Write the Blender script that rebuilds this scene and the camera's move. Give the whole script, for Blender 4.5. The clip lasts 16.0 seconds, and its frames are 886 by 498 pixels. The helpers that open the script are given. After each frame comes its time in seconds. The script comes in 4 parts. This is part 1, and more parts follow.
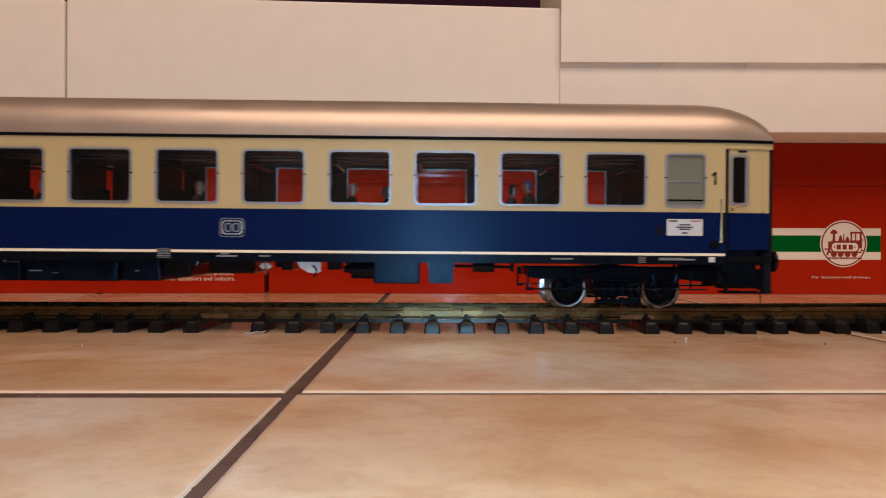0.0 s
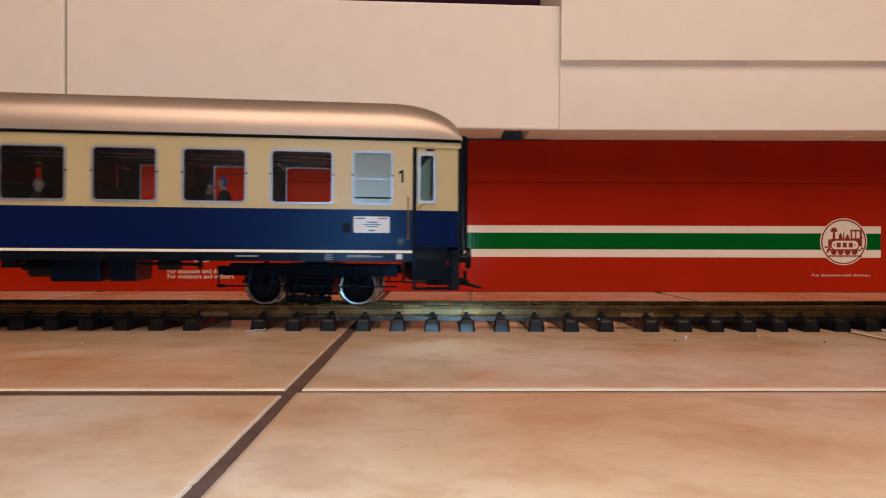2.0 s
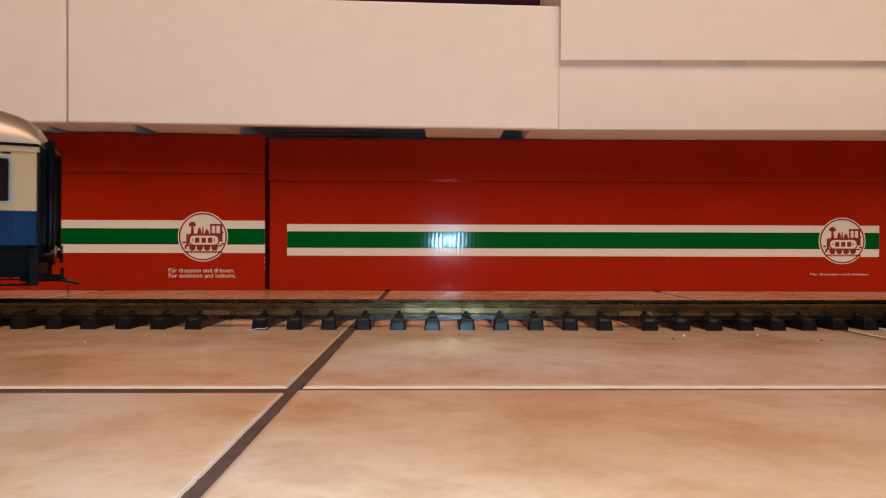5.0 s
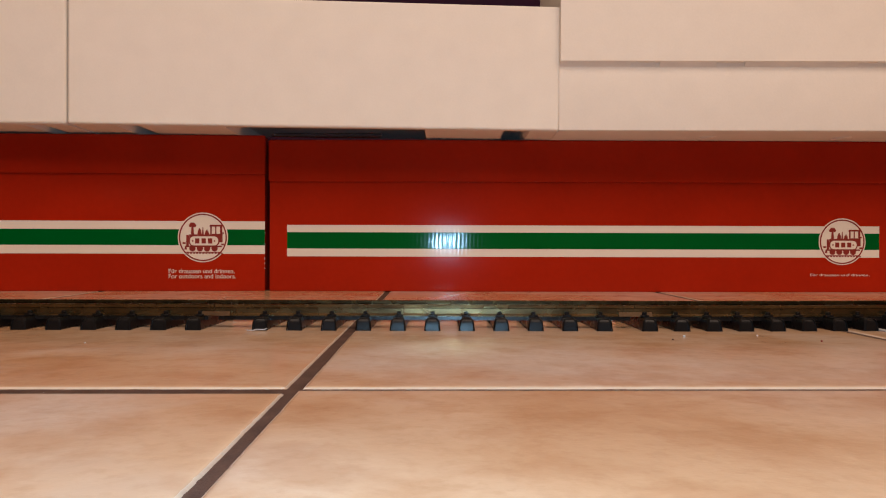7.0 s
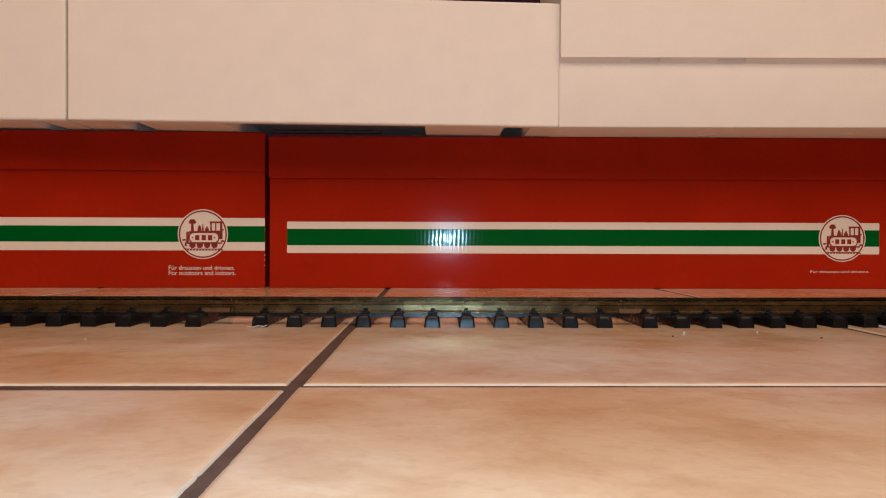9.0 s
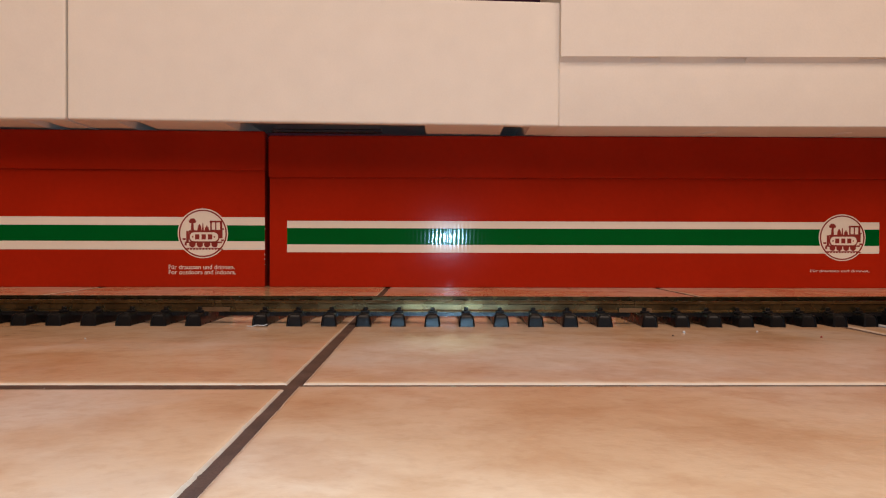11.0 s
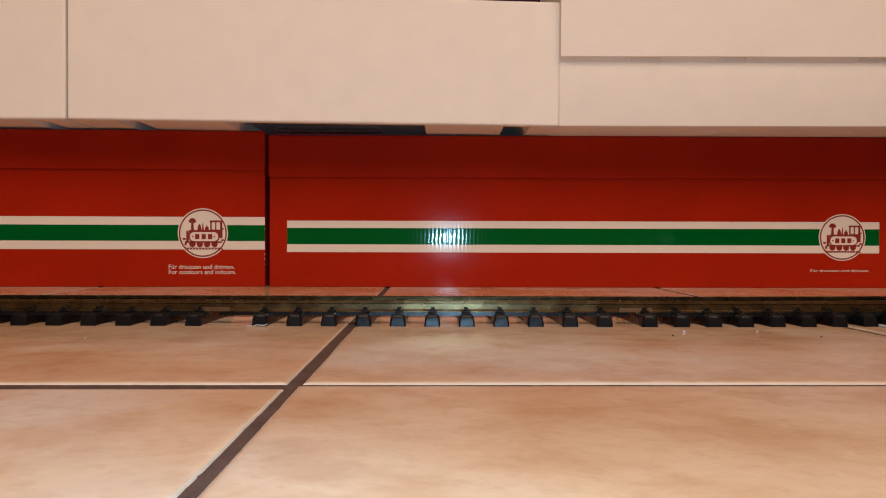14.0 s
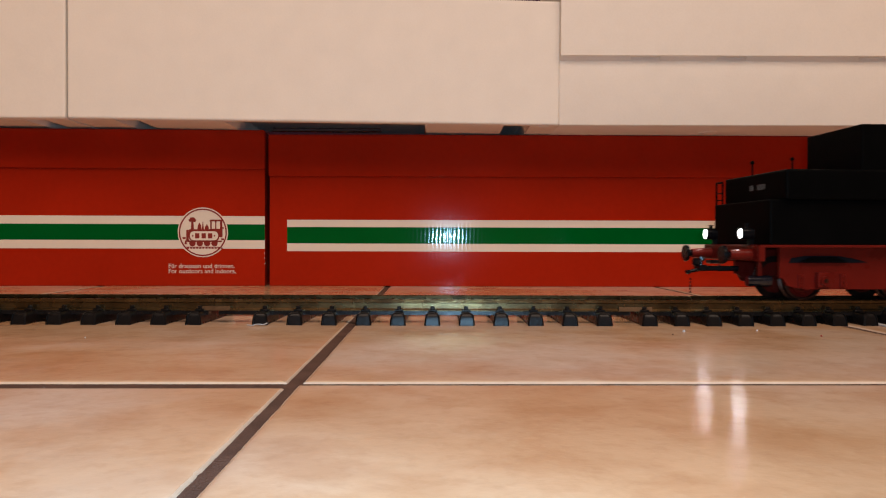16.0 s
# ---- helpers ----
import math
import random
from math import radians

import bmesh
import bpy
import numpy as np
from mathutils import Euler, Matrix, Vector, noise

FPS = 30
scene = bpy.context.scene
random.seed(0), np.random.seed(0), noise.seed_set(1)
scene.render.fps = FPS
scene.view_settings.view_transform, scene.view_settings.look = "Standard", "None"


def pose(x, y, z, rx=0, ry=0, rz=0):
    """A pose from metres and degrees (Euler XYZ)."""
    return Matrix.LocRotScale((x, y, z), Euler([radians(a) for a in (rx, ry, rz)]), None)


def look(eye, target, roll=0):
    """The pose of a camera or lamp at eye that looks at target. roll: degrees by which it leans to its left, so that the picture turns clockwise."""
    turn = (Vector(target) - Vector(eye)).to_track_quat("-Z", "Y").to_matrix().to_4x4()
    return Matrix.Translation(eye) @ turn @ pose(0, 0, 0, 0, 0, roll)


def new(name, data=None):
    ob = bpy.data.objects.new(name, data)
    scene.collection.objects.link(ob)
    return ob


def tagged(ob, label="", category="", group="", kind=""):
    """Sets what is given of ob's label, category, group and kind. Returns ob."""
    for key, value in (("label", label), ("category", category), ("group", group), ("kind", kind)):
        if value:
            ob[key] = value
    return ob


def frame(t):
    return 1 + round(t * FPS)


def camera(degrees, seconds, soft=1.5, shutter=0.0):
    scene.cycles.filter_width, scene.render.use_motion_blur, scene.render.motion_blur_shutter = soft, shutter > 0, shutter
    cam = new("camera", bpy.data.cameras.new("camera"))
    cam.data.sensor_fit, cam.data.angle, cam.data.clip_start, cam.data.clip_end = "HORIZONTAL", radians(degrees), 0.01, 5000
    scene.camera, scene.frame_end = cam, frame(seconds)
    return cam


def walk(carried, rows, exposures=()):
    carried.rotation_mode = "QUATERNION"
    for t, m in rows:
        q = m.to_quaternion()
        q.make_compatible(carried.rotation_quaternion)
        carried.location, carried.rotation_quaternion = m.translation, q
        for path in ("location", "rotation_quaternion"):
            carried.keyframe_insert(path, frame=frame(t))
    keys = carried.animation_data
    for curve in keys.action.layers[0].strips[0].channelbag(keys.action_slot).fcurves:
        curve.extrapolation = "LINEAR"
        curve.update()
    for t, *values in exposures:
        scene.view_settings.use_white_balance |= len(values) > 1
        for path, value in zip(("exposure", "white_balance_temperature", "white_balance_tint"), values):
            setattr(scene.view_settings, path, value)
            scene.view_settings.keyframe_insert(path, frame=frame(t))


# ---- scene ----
# A gauge-45-millimetre garden railway on a tiled floor, in front of red packing boxes.
cam = camera(60.3, 16.0, soft=1.1, shutter=0.5)
EYE_Z = 0.0652


def eye_pose(tilt, y=0.0):
    """tilt: how far the horizon stands above the middle, in thousandths of a radian."""
    return look((0.0, y, EYE_Z), (0.0, y + 1.0, EYE_Z - math.tan(tilt / 1000)), 0.15)


TILT = [(0.0, 1.5), (0.5, 3.0), (1.0, 5.2), (1.5, 5.4), (2.0, 4.2), (2.5, 4.9), (3.0, 4.2), (3.5, 9.6), (4.0, 4.9),
        (4.5, 5.0), (5.5, 5.5), (6.5, 6.3), (7.0, 4.2), (7.5, 4.6), (8.0, 5.6), (8.5, 7.0), (9.0, 8.5), (10.2, 9.3),
        (11.5, 9.6), (12.0, 9.6), (12.5, 9.4), (13.0, 10.0), (13.5, 12.0), (14.0, 9.8), (14.5, 9.0), (15.0, 9.6),
        (15.5, 12.0), (16.0, 10.9)]
walk(cam, [(t, eye_pose(a, 0.004 if t < 2.2 else 0.0)) for t, a in TILT])


# ---- light ----
world = bpy.data.worlds.new("world")
scene.world = world
world.use_nodes = True
world.node_tree.nodes["Background"].inputs[0].default_value = (1.0, 0.75, 0.55, 1)
world.node_tree.nodes["Background"].inputs[1].default_value = 0.02


def lamp(name, kind, m, watts, color, **more):
    data = bpy.data.lights.new(name, kind)
    data.energy, data.color = watts, color
    for key, value in more.items():
        if key == "size":
            data.size = value
        elif key == "soft":
            data.shadow_soft_size = value
        elif key == "cone":
            data.spot_size = radians(value)
        elif key == "blend":
            data.spot_blend = value
    ob = new(name, data)
    ob.matrix_world = m
    return ob


lamp("room_lamp_light", "AREA", look((0.38, -1.85, 2.47), (0.38, -1.85, 0)), 139, (1.0, 0.770, 0.620), size=3.0)
lamp("phone_torch", "SPOT", look((0.013, -0.006, 0.0765), (0.013, 1.0, 0.0765)), 6.5, (0.38, 0.70, 1.0), soft=0.003, cone=125, blend=0.8)
scene.view_settings.exposure = 0.0


# ---- materials ----
def node_material(name):
    m = bpy.data.materials.new(name)
    m.use_nodes = True
    return m, m.node_tree.nodes, m.node_tree.links, m.node_tree.nodes["Principled BSDF"]


def paint(name, color, rough=0.5, metal=0.0, vary=0.12, scale=25.0, bump=0.0, bump_scale=400.0, rough_vary=0.1, spec=0.5, coat=0.0, detail_color=None):
    """A procedural surface: base colour that varies at two scales, roughness that varies, fine relief."""
    m, n, l, b = node_material(name)
    at = n.new("ShaderNodeTexCoord")
    big = n.new("ShaderNodeTexNoise")
    big.inputs["Scale"].default_value, big.inputs["Detail"].default_value = scale, 6
    fine = n.new("ShaderNodeTexNoise")
    fine.inputs["Scale"].default_value, fine.inputs["Detail"].default_value = scale * 14, 3
    l.new(at.outputs["Object"], big.inputs["Vector"])
    l.new(at.outputs["Object"], fine.inputs["Vector"])
    add = n.new("ShaderNodeMix")
    add.data_type = "FLOAT"
    add.inputs[0].default_value = 0.35
    l.new(big.outputs[0], add.inputs[2])
    l.new(fine.outputs[0], add.inputs[3])
    ramp = n.new("ShaderNodeValToRGB")
    ramp.color_ramp.elements[0].position, ramp.color_ramp.elements[1].position = 0.3, 0.7
    low = detail_color or [c * (1 - vary) for c in color]
    ramp.color_ramp.elements[0].color = (*low, 1)
    ramp.color_ramp.elements[1].color = (*[min(1, c * (1 + vary)) for c in color], 1)
    l.new(add.outputs[0], ramp.inputs[0])
    l.new(ramp.outputs[0], b.inputs["Base Color"])
    r = n.new("ShaderNodeMapRange")
    r.inputs[3].default_value, r.inputs[4].default_value = max(0.02, rough - rough_vary), min(1, rough + rough_vary)
    l.new(big.outputs[0], r.inputs[0])
    l.new(r.outputs[0], b.inputs["Roughness"])
    b.inputs["Metallic"].default_value = metal
    b.inputs["Specular IOR Level"].default_value = spec
    b.inputs["Coat Weight"].default_value = coat
    b.inputs["Coat Roughness"].default_value = 0.12
    if bump:
        grain = n.new("ShaderNodeTexNoise")
        grain.inputs["Scale"].default_value, grain.inputs["Detail"].default_value = bump_scale, 4
        l.new(at.outputs["Object"], grain.inputs["Vector"])
        bn = n.new("ShaderNodeBump")
        bn.inputs["Strength"].default_value, bn.inputs["Distance"].default_value = bump, 0.001
        l.new(grain.outputs[0], bn.inputs["Height"])
        l.new(bn.outputs[0], b.inputs["Normal"])
    return m


def flute(m, period, strength):
    """Adds the faint upright ribs of corrugated board to a material's relief."""
    n, l = m.node_tree.nodes, m.node_tree.links
    b = n["Principled BSDF"]
    at = n.new("ShaderNodeTexCoord")
    wave = n.new("ShaderNodeTexWave")
    wave.bands_direction = "X"
    wave.inputs["Scale"].default_value = 0.314 / period
    wave.inputs["Distortion"].default_value, wave.inputs["Detail"].default_value = 2.4, 4
    l.new(at.outputs["Object"], wave.inputs["Vector"])
    bn = n.new("ShaderNodeBump")
    bn.inputs["Strength"].default_value, bn.inputs["Distance"].default_value = strength, 0.001
    if b.inputs["Normal"].links:
        l.new(b.inputs["Normal"].links[0].from_socket, bn.inputs["Normal"])
    l.new(wave.outputs["Fac"], bn.inputs["Height"])
    l.new(bn.outputs[0], b.inputs["Normal"])
    return m


def tile_glaze():
    """Mottled beige glaze: broad clouds, drawn-out brown streaks and fine specks, other on each tile."""
    m, n, l, b = node_material("tile_glaze")
    at, info = n.new("ShaderNodeTexCoord"), n.new("ShaderNodeObjectInfo")
    move = n.new("ShaderNodeVectorMath")
    move.operation = "MULTIPLY_ADD"
    move.inputs[1].default_value = (1, 1, 1)
    spread = n.new("ShaderNodeCombineXYZ")
    times = n.new("ShaderNodeMath")
    times.operation = "MULTIPLY"
    times.inputs[1].default_value = 37.0
    l.new(info.outputs["Random"], times.inputs[0])
    l.new(times.outputs[0], spread.inputs[2])
    l.new(at.outputs["Object"], move.inputs[0])
    l.new(spread.outputs[0], move.inputs[2])

    def clouds(scale, detail, rough, stretch=(1, 1, 1), twist=0.0):
        mp = n.new("ShaderNodeMapping")
        mp.inputs["Scale"].default_value = stretch
        mp.inputs["Rotation"].default_value = (0, 0, twist)
        tx = n.new("ShaderNodeTexNoise")
        tx.inputs["Scale"].default_value, tx.inputs["Detail"].default_value, tx.inputs["Roughness"].default_value = scale, detail, rough
        tx.inputs["Distortion"].default_value = 0.15
        l.new(move.outputs[0], mp.inputs[0])
        l.new(mp.outputs[0], tx.inputs["Vector"])
        return tx.outputs[0]

    def ramp(fac, *stops):
        r = n.new("ShaderNodeValToRGB")
        r.color_ramp.elements[0].position, r.color_ramp.elements[0].color = stops[0][0], (*stops[0][1], 1)
        r.color_ramp.elements[1].position, r.color_ramp.elements[1].color = stops[-1][0], (*stops[-1][1], 1)
        for q, c in stops[1:-1]:
            r.color_ramp.elements.new(q).color = (*c, 1)
        l.new(fac, r.inputs[0])
        return r.outputs[0]

    def mix(fac, a, c, kind="MIX"):
        x = n.new("ShaderNodeMix")
        x.data_type, x.blend_type = "RGBA", kind
        if isinstance(fac, float):
            x.inputs[0].default_value = fac
        else:
            l.new(fac, x.inputs[0])
        l.new(a, x.inputs[6])
        l.new(c, x.inputs[7])
        return x.outputs[2]
    base = ramp(clouds(6, 4, 0.5), (0.36, (0.575, 0.345, 0.19)), (0.5, (0.64, 0.425, 0.265)), (0.66, (0.665, 0.49, 0.36)))
    pale = ramp(clouds(4.5, 5, 0.55), (0.50, (0, 0, 0)), (0.70, (1, 1, 1)))
    chalk = ramp(clouds(11, 4, 0.5), (0.3, (0.64, 0.52, 0.42)), (0.7, (0.72, 0.625, 0.54)))
    base = mix(pale, base, chalk)
    stain = ramp(clouds(26, 5, 0.58), (0.36, (0.82, 0.70, 0.60)), (0.54, (1, 1, 1)))
    speck = ramp(clouds(150, 4, 0.6), (0.34, (0.82, 0.74, 0.68)), (0.50, (1, 1, 1)))
    color = mix(0.3, mix(0.62, base, stain, "MULTIPLY"), speck, "MULTIPLY")
    l.new(color, b.inputs["Base Color"])
    r = n.new("ShaderNodeMapRange")
    r.inputs[3].default_value, r.inputs[4].default_value = 0.10, 0.24
    l.new(clouds(18, 6, 0.6), r.inputs[0])
    l.new(r.outputs[0], b.inputs["Roughness"])
    bn = n.new("ShaderNodeBump")
    bn.inputs["Strength"].default_value, bn.inputs["Distance"].default_value = 0.17, 0.002
    l.new(clouds(45, 6, 0.55), bn.inputs["Height"])
    l.new(bn.outputs[0], b.inputs["Normal"])
    return m


TILE = tile_glaze()
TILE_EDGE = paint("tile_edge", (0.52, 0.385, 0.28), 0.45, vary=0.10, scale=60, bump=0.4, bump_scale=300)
GROUT = paint("grout", (0.10, 0.058, 0.044), 0.9, vary=0.35, scale=60, bump=0.7, bump_scale=900, spec=0.05)
RED_CARD = flute(paint("red_card", (0.35, 0.0170, 0.0045), 0.11, vary=0.10, scale=10, bump=0.05, bump_scale=160, rough_vary=0.05, spec=0.09), 0.0056, 0.014)
PRINT_WHITE = flute(paint("white_print", (0.74, 0.66, 0.56), 0.10, vary=0.03, scale=20, rough_vary=0.02, spec=0.2), 0.0056, 0.026)
PRINT_GREEN = flute(paint("green_print", (0.0, 0.095, 0.014), 0.075, vary=0.06, scale=20, rough_vary=0.02, spec=0.20), 0.0056, 0.033)
PRINT_RED = paint("red_print", (0.22, 0.022, 0.014), 0.35, vary=0.05, scale=20, spec=0.3)
FOAM = paint("expanded_foam", (0.84, 0.78, 0.70), 0.75, vary=0.03, scale=30, bump=0.10, bump_scale=420, spec=0.3)
PURPLE = paint("purple_cloth", (0.05, 0.012, 0.05), 0.9, vary=0.25, scale=12)
PLASTER = paint("plaster", (0.72, 0.66, 0.58), 0.9, vary=0.05, scale=4, bump=0.2, bump_scale=200)
DARK_WALL = paint("dark_wall", (0.11, 0.085, 0.07), 0.8, vary=0.2, scale=4, bump=0.2, bump_scale=200)
TIE = paint("tie_plastic", (0.007, 0.0055, 0.005), 0.28, vary=0.3, scale=90, bump=0.12, bump_scale=420, spec=0.17)
BRASS = paint("weathered_brass", (0.125, 0.082, 0.035), 0.27, metal=0.9, vary=0.4, scale=55, rough_vary=0.10, detail_color=(0.050, 0.031, 0.014))
BRIGHT_BRASS = paint("joiner_brass", (0.115, 0.060, 0.028), 0.45, metal=0.9, vary=0.3, scale=90)
STEEL = paint("wheel_steel", (0.31, 0.30, 0.30), 0.22, metal=1.0, vary=0.15, scale=120)
DULL_STEEL = paint("dull_steel", (0.040, 0.020, 0.015), 0.3, metal=0.8, vary=0.3, scale=120)
BLACK = paint("black_plastic", (0.004, 0.004, 0.005), 0.16, vary=0.25, scale=60, bump=0.08, bump_scale=500, spec=0.11)
CREAM = paint("cream_paint", (0.405, 0.30, 0.140), 0.42, vary=0.03, scale=25, spec=0.3)
BLUE = paint("blue_paint", (0.0022, 0.0070, 0.040), 0.33, vary=0.06, scale=25, spec=0.085)
ROOF = paint("silver_paint", (0.42, 0.325, 0.255), 0.37, metal=0.6, vary=0.05, scale=30, bump=0.05, bump_scale=900)
TENDER_RED = paint("chassis_red", (0.100, 0.0065, 0.004), 0.30, vary=0.15, scale=60, spec=0.12)
TENDER_BLACK = paint("tender_black", (0.0015, 0.0015, 0.0015), 0.5, vary=0.3, scale=40, spec=0.02)
DARK_PLASTIC = paint("dark_plastic", (0.03, 0.028, 0.035), 0.4, vary=0.2, scale=80, spec=0.13)
LINE = paint("line_cream", (0.70, 0.62, 0.46), 0.4, vary=0.04, scale=60)
STEP_BLACK = paint("step_black", (0.005, 0.006, 0.009), 0.5, vary=0.2, scale=60, spec=0.06)
SOLE = paint("sole_grey", (0.003, 0.0037, 0.006), 0.30, vary=0.15, scale=60, spec=0.08)
GEAR = paint("gear_grey", (0.0018, 0.0035, 0.008), 0.28, vary=0.2, scale=60, spec=0.10)
BOGIE = paint("bogie_black", (0.002, 0.0032, 0.006), 0.20, vary=0.25, scale=80, spec=0.10)
WHEEL_BLACK = paint("wheel_black", (0.003, 0.004, 0.006), 0.14, vary=0.2, scale=90, spec=0.09)
ALU = paint("aluminium", (0.26, 0.26, 0.28), 0.42, metal=0.6, vary=0.06, scale=80)
GILT = paint("gilt", (0.30, 0.19, 0.075), 0.38, metal=0.9, vary=0.15, scale=90)
MARK = paint("mark_grey", (0.52, 0.54, 0.50), 0.5, vary=0.05, scale=60)
DIM_MARK = paint("dim_mark", (0.16, 0.17, 0.17), 0.6, vary=0.3, scale=300)
DARK_MARK = paint("dark_mark", (0.075, 0.075, 0.07), 0.6, vary=0.3, scale=300)
LABEL_WHITE = paint("label_white", (0.46, 0.46, 0.46), 0.5, vary=0.04, scale=60)
# Wood, lining and seat are near-black: the compartments' shade is in these colours.
WOOD = paint("shaded_wood", (0.010, 0.0042, 0.0026), 0.5, vary=0.3, scale=40, spec=0.08)
# The lining's navy also holds the blue cast of the torch.
LINING = paint("shaded_lining", (0.006, 0.009, 0.022), 0.45, vary=0.08, scale=40, spec=0.06)
RACK = paint("glossy_rack", (0.008, 0.008, 0.012), 0.10, vary=0.1, scale=80, rough_vary=0.03, spec=0.6)
SEAT = paint("shaded_seat", (0.007, 0.006, 0.006), 0.8, vary=0.3, scale=80, spec=0.1)
DOLL_DARK = paint("doll_dark", (0.10, 0.045, 0.035), 0.6, vary=0.3, scale=120)
DOLL_PALE = paint("doll_pale", (0.17, 0.092, 0.062), 0.6, vary=0.3, scale=120)
DOLL_BLUE = paint("doll_blue", (0.008, 0.014, 0.09), 0.6, vary=0.3, scale=120)


# The torch's blue light is put into the highlight tint of these paints.
for blue_sheen in (BLUE, GEAR, SOLE, BOGIE):
    blue_sheen.node_tree.nodes["Principled BSDF"].inputs["Specular Tint"].default_value = (0.40, 0.66, 1.0, 1)


def clear_pane(name, color, rough, through_rate):
    m, n, l, b = node_material(name)
    b.inputs["Base Color"].default_value = (*color, 1)
    b.inputs["Transmission Weight"].default_value = through_rate
    b.inputs["Roughness"].default_value = rough
    b.inputs["IOR"].default_value = 1.45
    return m


GLASS = clear_pane("clear_glass", (0.98, 0.985, 0.99), 0.01, 1.0)
FROSTED = clear_pane("milky_glass", (0.18, 0.175, 0.13), 0.3, 0.25)


def glow(name, color, strength):
    m, n, l, b = node_material(name)
    b.inputs["Emission Color"].default_value = (*color, 1)
    b.inputs["Emission Strength"].default_value = strength
    return m


LAMP_GLOW = glow("lamp_glow", (1.0, 0.97, 0.92), 48.0)


# ---- mesh helpers ----
def part(name, bm, material, parent=None, label="", m=None, smooth=False):
    me = bpy.data.meshes.new(name)
    bm.normal_update()
    bm.to_mesh(me)
    bm.free()
    me.materials.append(material)
    if smooth:
        for p in me.polygons:
            p.use_smooth = True
        me.set_sharp_from_angle(angle=radians(35))
    ob = new(name, me)
    ob.parent = parent
    if m is not None:
        ob.matrix_basis = m
    if label:
        ob["label"] = label
    return ob


def parts_of(name, bm, material, parent):
    """Every loose piece of a mesh becomes a part of its own."""
    bm.verts.index_update()
    left = set(bm.verts)
    for first in bm.verts[:]:
        if first not in left:
            continue
        left.discard(first)
        todo, piece = [first], []
        while todo:
            v = todo.pop()
            piece.append(v)
            for e in v.link_edges:
                w = e.other_vert(v)
                if w in left:
                    left.discard(w)
                    todo.append(w)
        piece.sort(key=lambda v: v.index)
        b = bmesh.new()
        copy = {v: b.verts.new(v.co) for v in piece}
        for f in bm.faces:
            if f.verts[0] in copy:
                b.faces.new([copy[v] for v in f.verts])
        part(name, b, material, parent)
    bm.free()


def thing(name, label, category, m=None, group="", kind=""):
    ob = new(name)
    ob.empty_display_size = 0.02
    if m is not None:
        ob.matrix_basis = m
    return tagged(ob, label, category, group, kind)


def box_bm(x0, x1, y0, y1, z0, z1, bevel=0.0, seg=2, bm=None):
    b = bmesh.new()
    g = bmesh.ops.create_cube(b, size=1.0)
    for v in g["verts"]:
        v.co = ((x0 + x1) / 2 + v.co.x * (x1 - x0), (y0 + y1) / 2 + v.co.y * (y1 - y0), (z0 + z1) / 2 + v.co.z * (z1 - z0))
    if bevel:
        bmesh.ops.bevel(b, geom=b.edges[:], offset=bevel, segments=seg, affect="EDGES", profile=0.5)
    return merge(bm, b)


def merge(bm, b):
    if bm is None:
        return b
    me = bpy.data.meshes.new("joined")
    b.to_mesh(me)
    b.free()
    bm.from_mesh(me)
    bpy.data.meshes.remove(me)
    return bm


def tube_bm(p, q, r, seg=12, r2=None, bm=None):
    b = bmesh.new()
    p, q = Vector(p), Vector(q)
    d = q - p
    m = Matrix.Translation((p + q) / 2) @ d.to_track_quat("Z", "Y").to_matrix().to_4x4()
    bmesh.ops.create_cone(b, cap_ends=True, segments=seg, radius1=r, radius2=r if r2 is None else r2, depth=d.length, matrix=m)
    return merge(bm, b)


def outline_bm(points, d0, d1, axis="y", bm=None):
    """A closed outline in the plane across axis, drawn out from d0 to d1."""
    b = bmesh.new()

    def at(u, v, d):
        return (u, d, v) if axis == "y" else ((d, u, v) if axis == "x" else (u, v, d))
    a = [b.verts.new(at(u, v, d0)) for u, v in points]
    c = [b.verts.new(at(u, v, d1)) for u, v in points]
    k = len(points)
    b.faces.new(a)
    b.faces.new(c[::-1])
    for i in range(k):
        b.faces.new((a[i], c[i], c[(i + 1) % k], a[(i + 1) % k]))
    bmesh.ops.recalc_face_normals(b, faces=b.faces[:])
    return merge(bm, b)


def rounded(x0, x1, z0, z1, r, n=4):
    pts = []
    for cx, cz, a0 in ((x1 - r, z0 + r, -90), (x1 - r, z1 - r, 0), (x0 + r, z1 - r, 90), (x0 + r, z0 + r, 180)):
        for i in range(n + 1):
            a = radians(a0 + 90 * i / n)
            pts.append((cx + r * math.cos(a), cz + r * math.sin(a)))
    return pts


def ring_bm(outer, inner, d0, d1, axis="y", bm=None):
    """A frame between two outlines with the same number of corners."""
    b = bmesh.new()

    def at(p, d):
        return (p[0], d, p[1]) if axis == "y" else (d, p[0], p[1])
    k = len(outer)
    v = [[b.verts.new(at(p, d)) for p in loop] for loop, d in ((outer, d0), (inner, d0), (inner, d1), (outer, d1))]
    for i in range(k):
        j = (i + 1) % k
        for s in range(4):
            b.faces.new((v[s][i], v[s][j], v[(s + 1) % 4][j], v[(s + 1) % 4][i]))
    bmesh.ops.recalc_face_normals(b, faces=b.faces[:])
    return merge(bm, b)


# ---- the line of the track ----
TRACK_Y, RAIL_TOP = 0.6295, 0.0185
LEFT_X, RIGHT_X = -0.181, 0.1520
CURVE_X = -0.38
R_LEFT, R_RIGHT = 1.08, 2.32


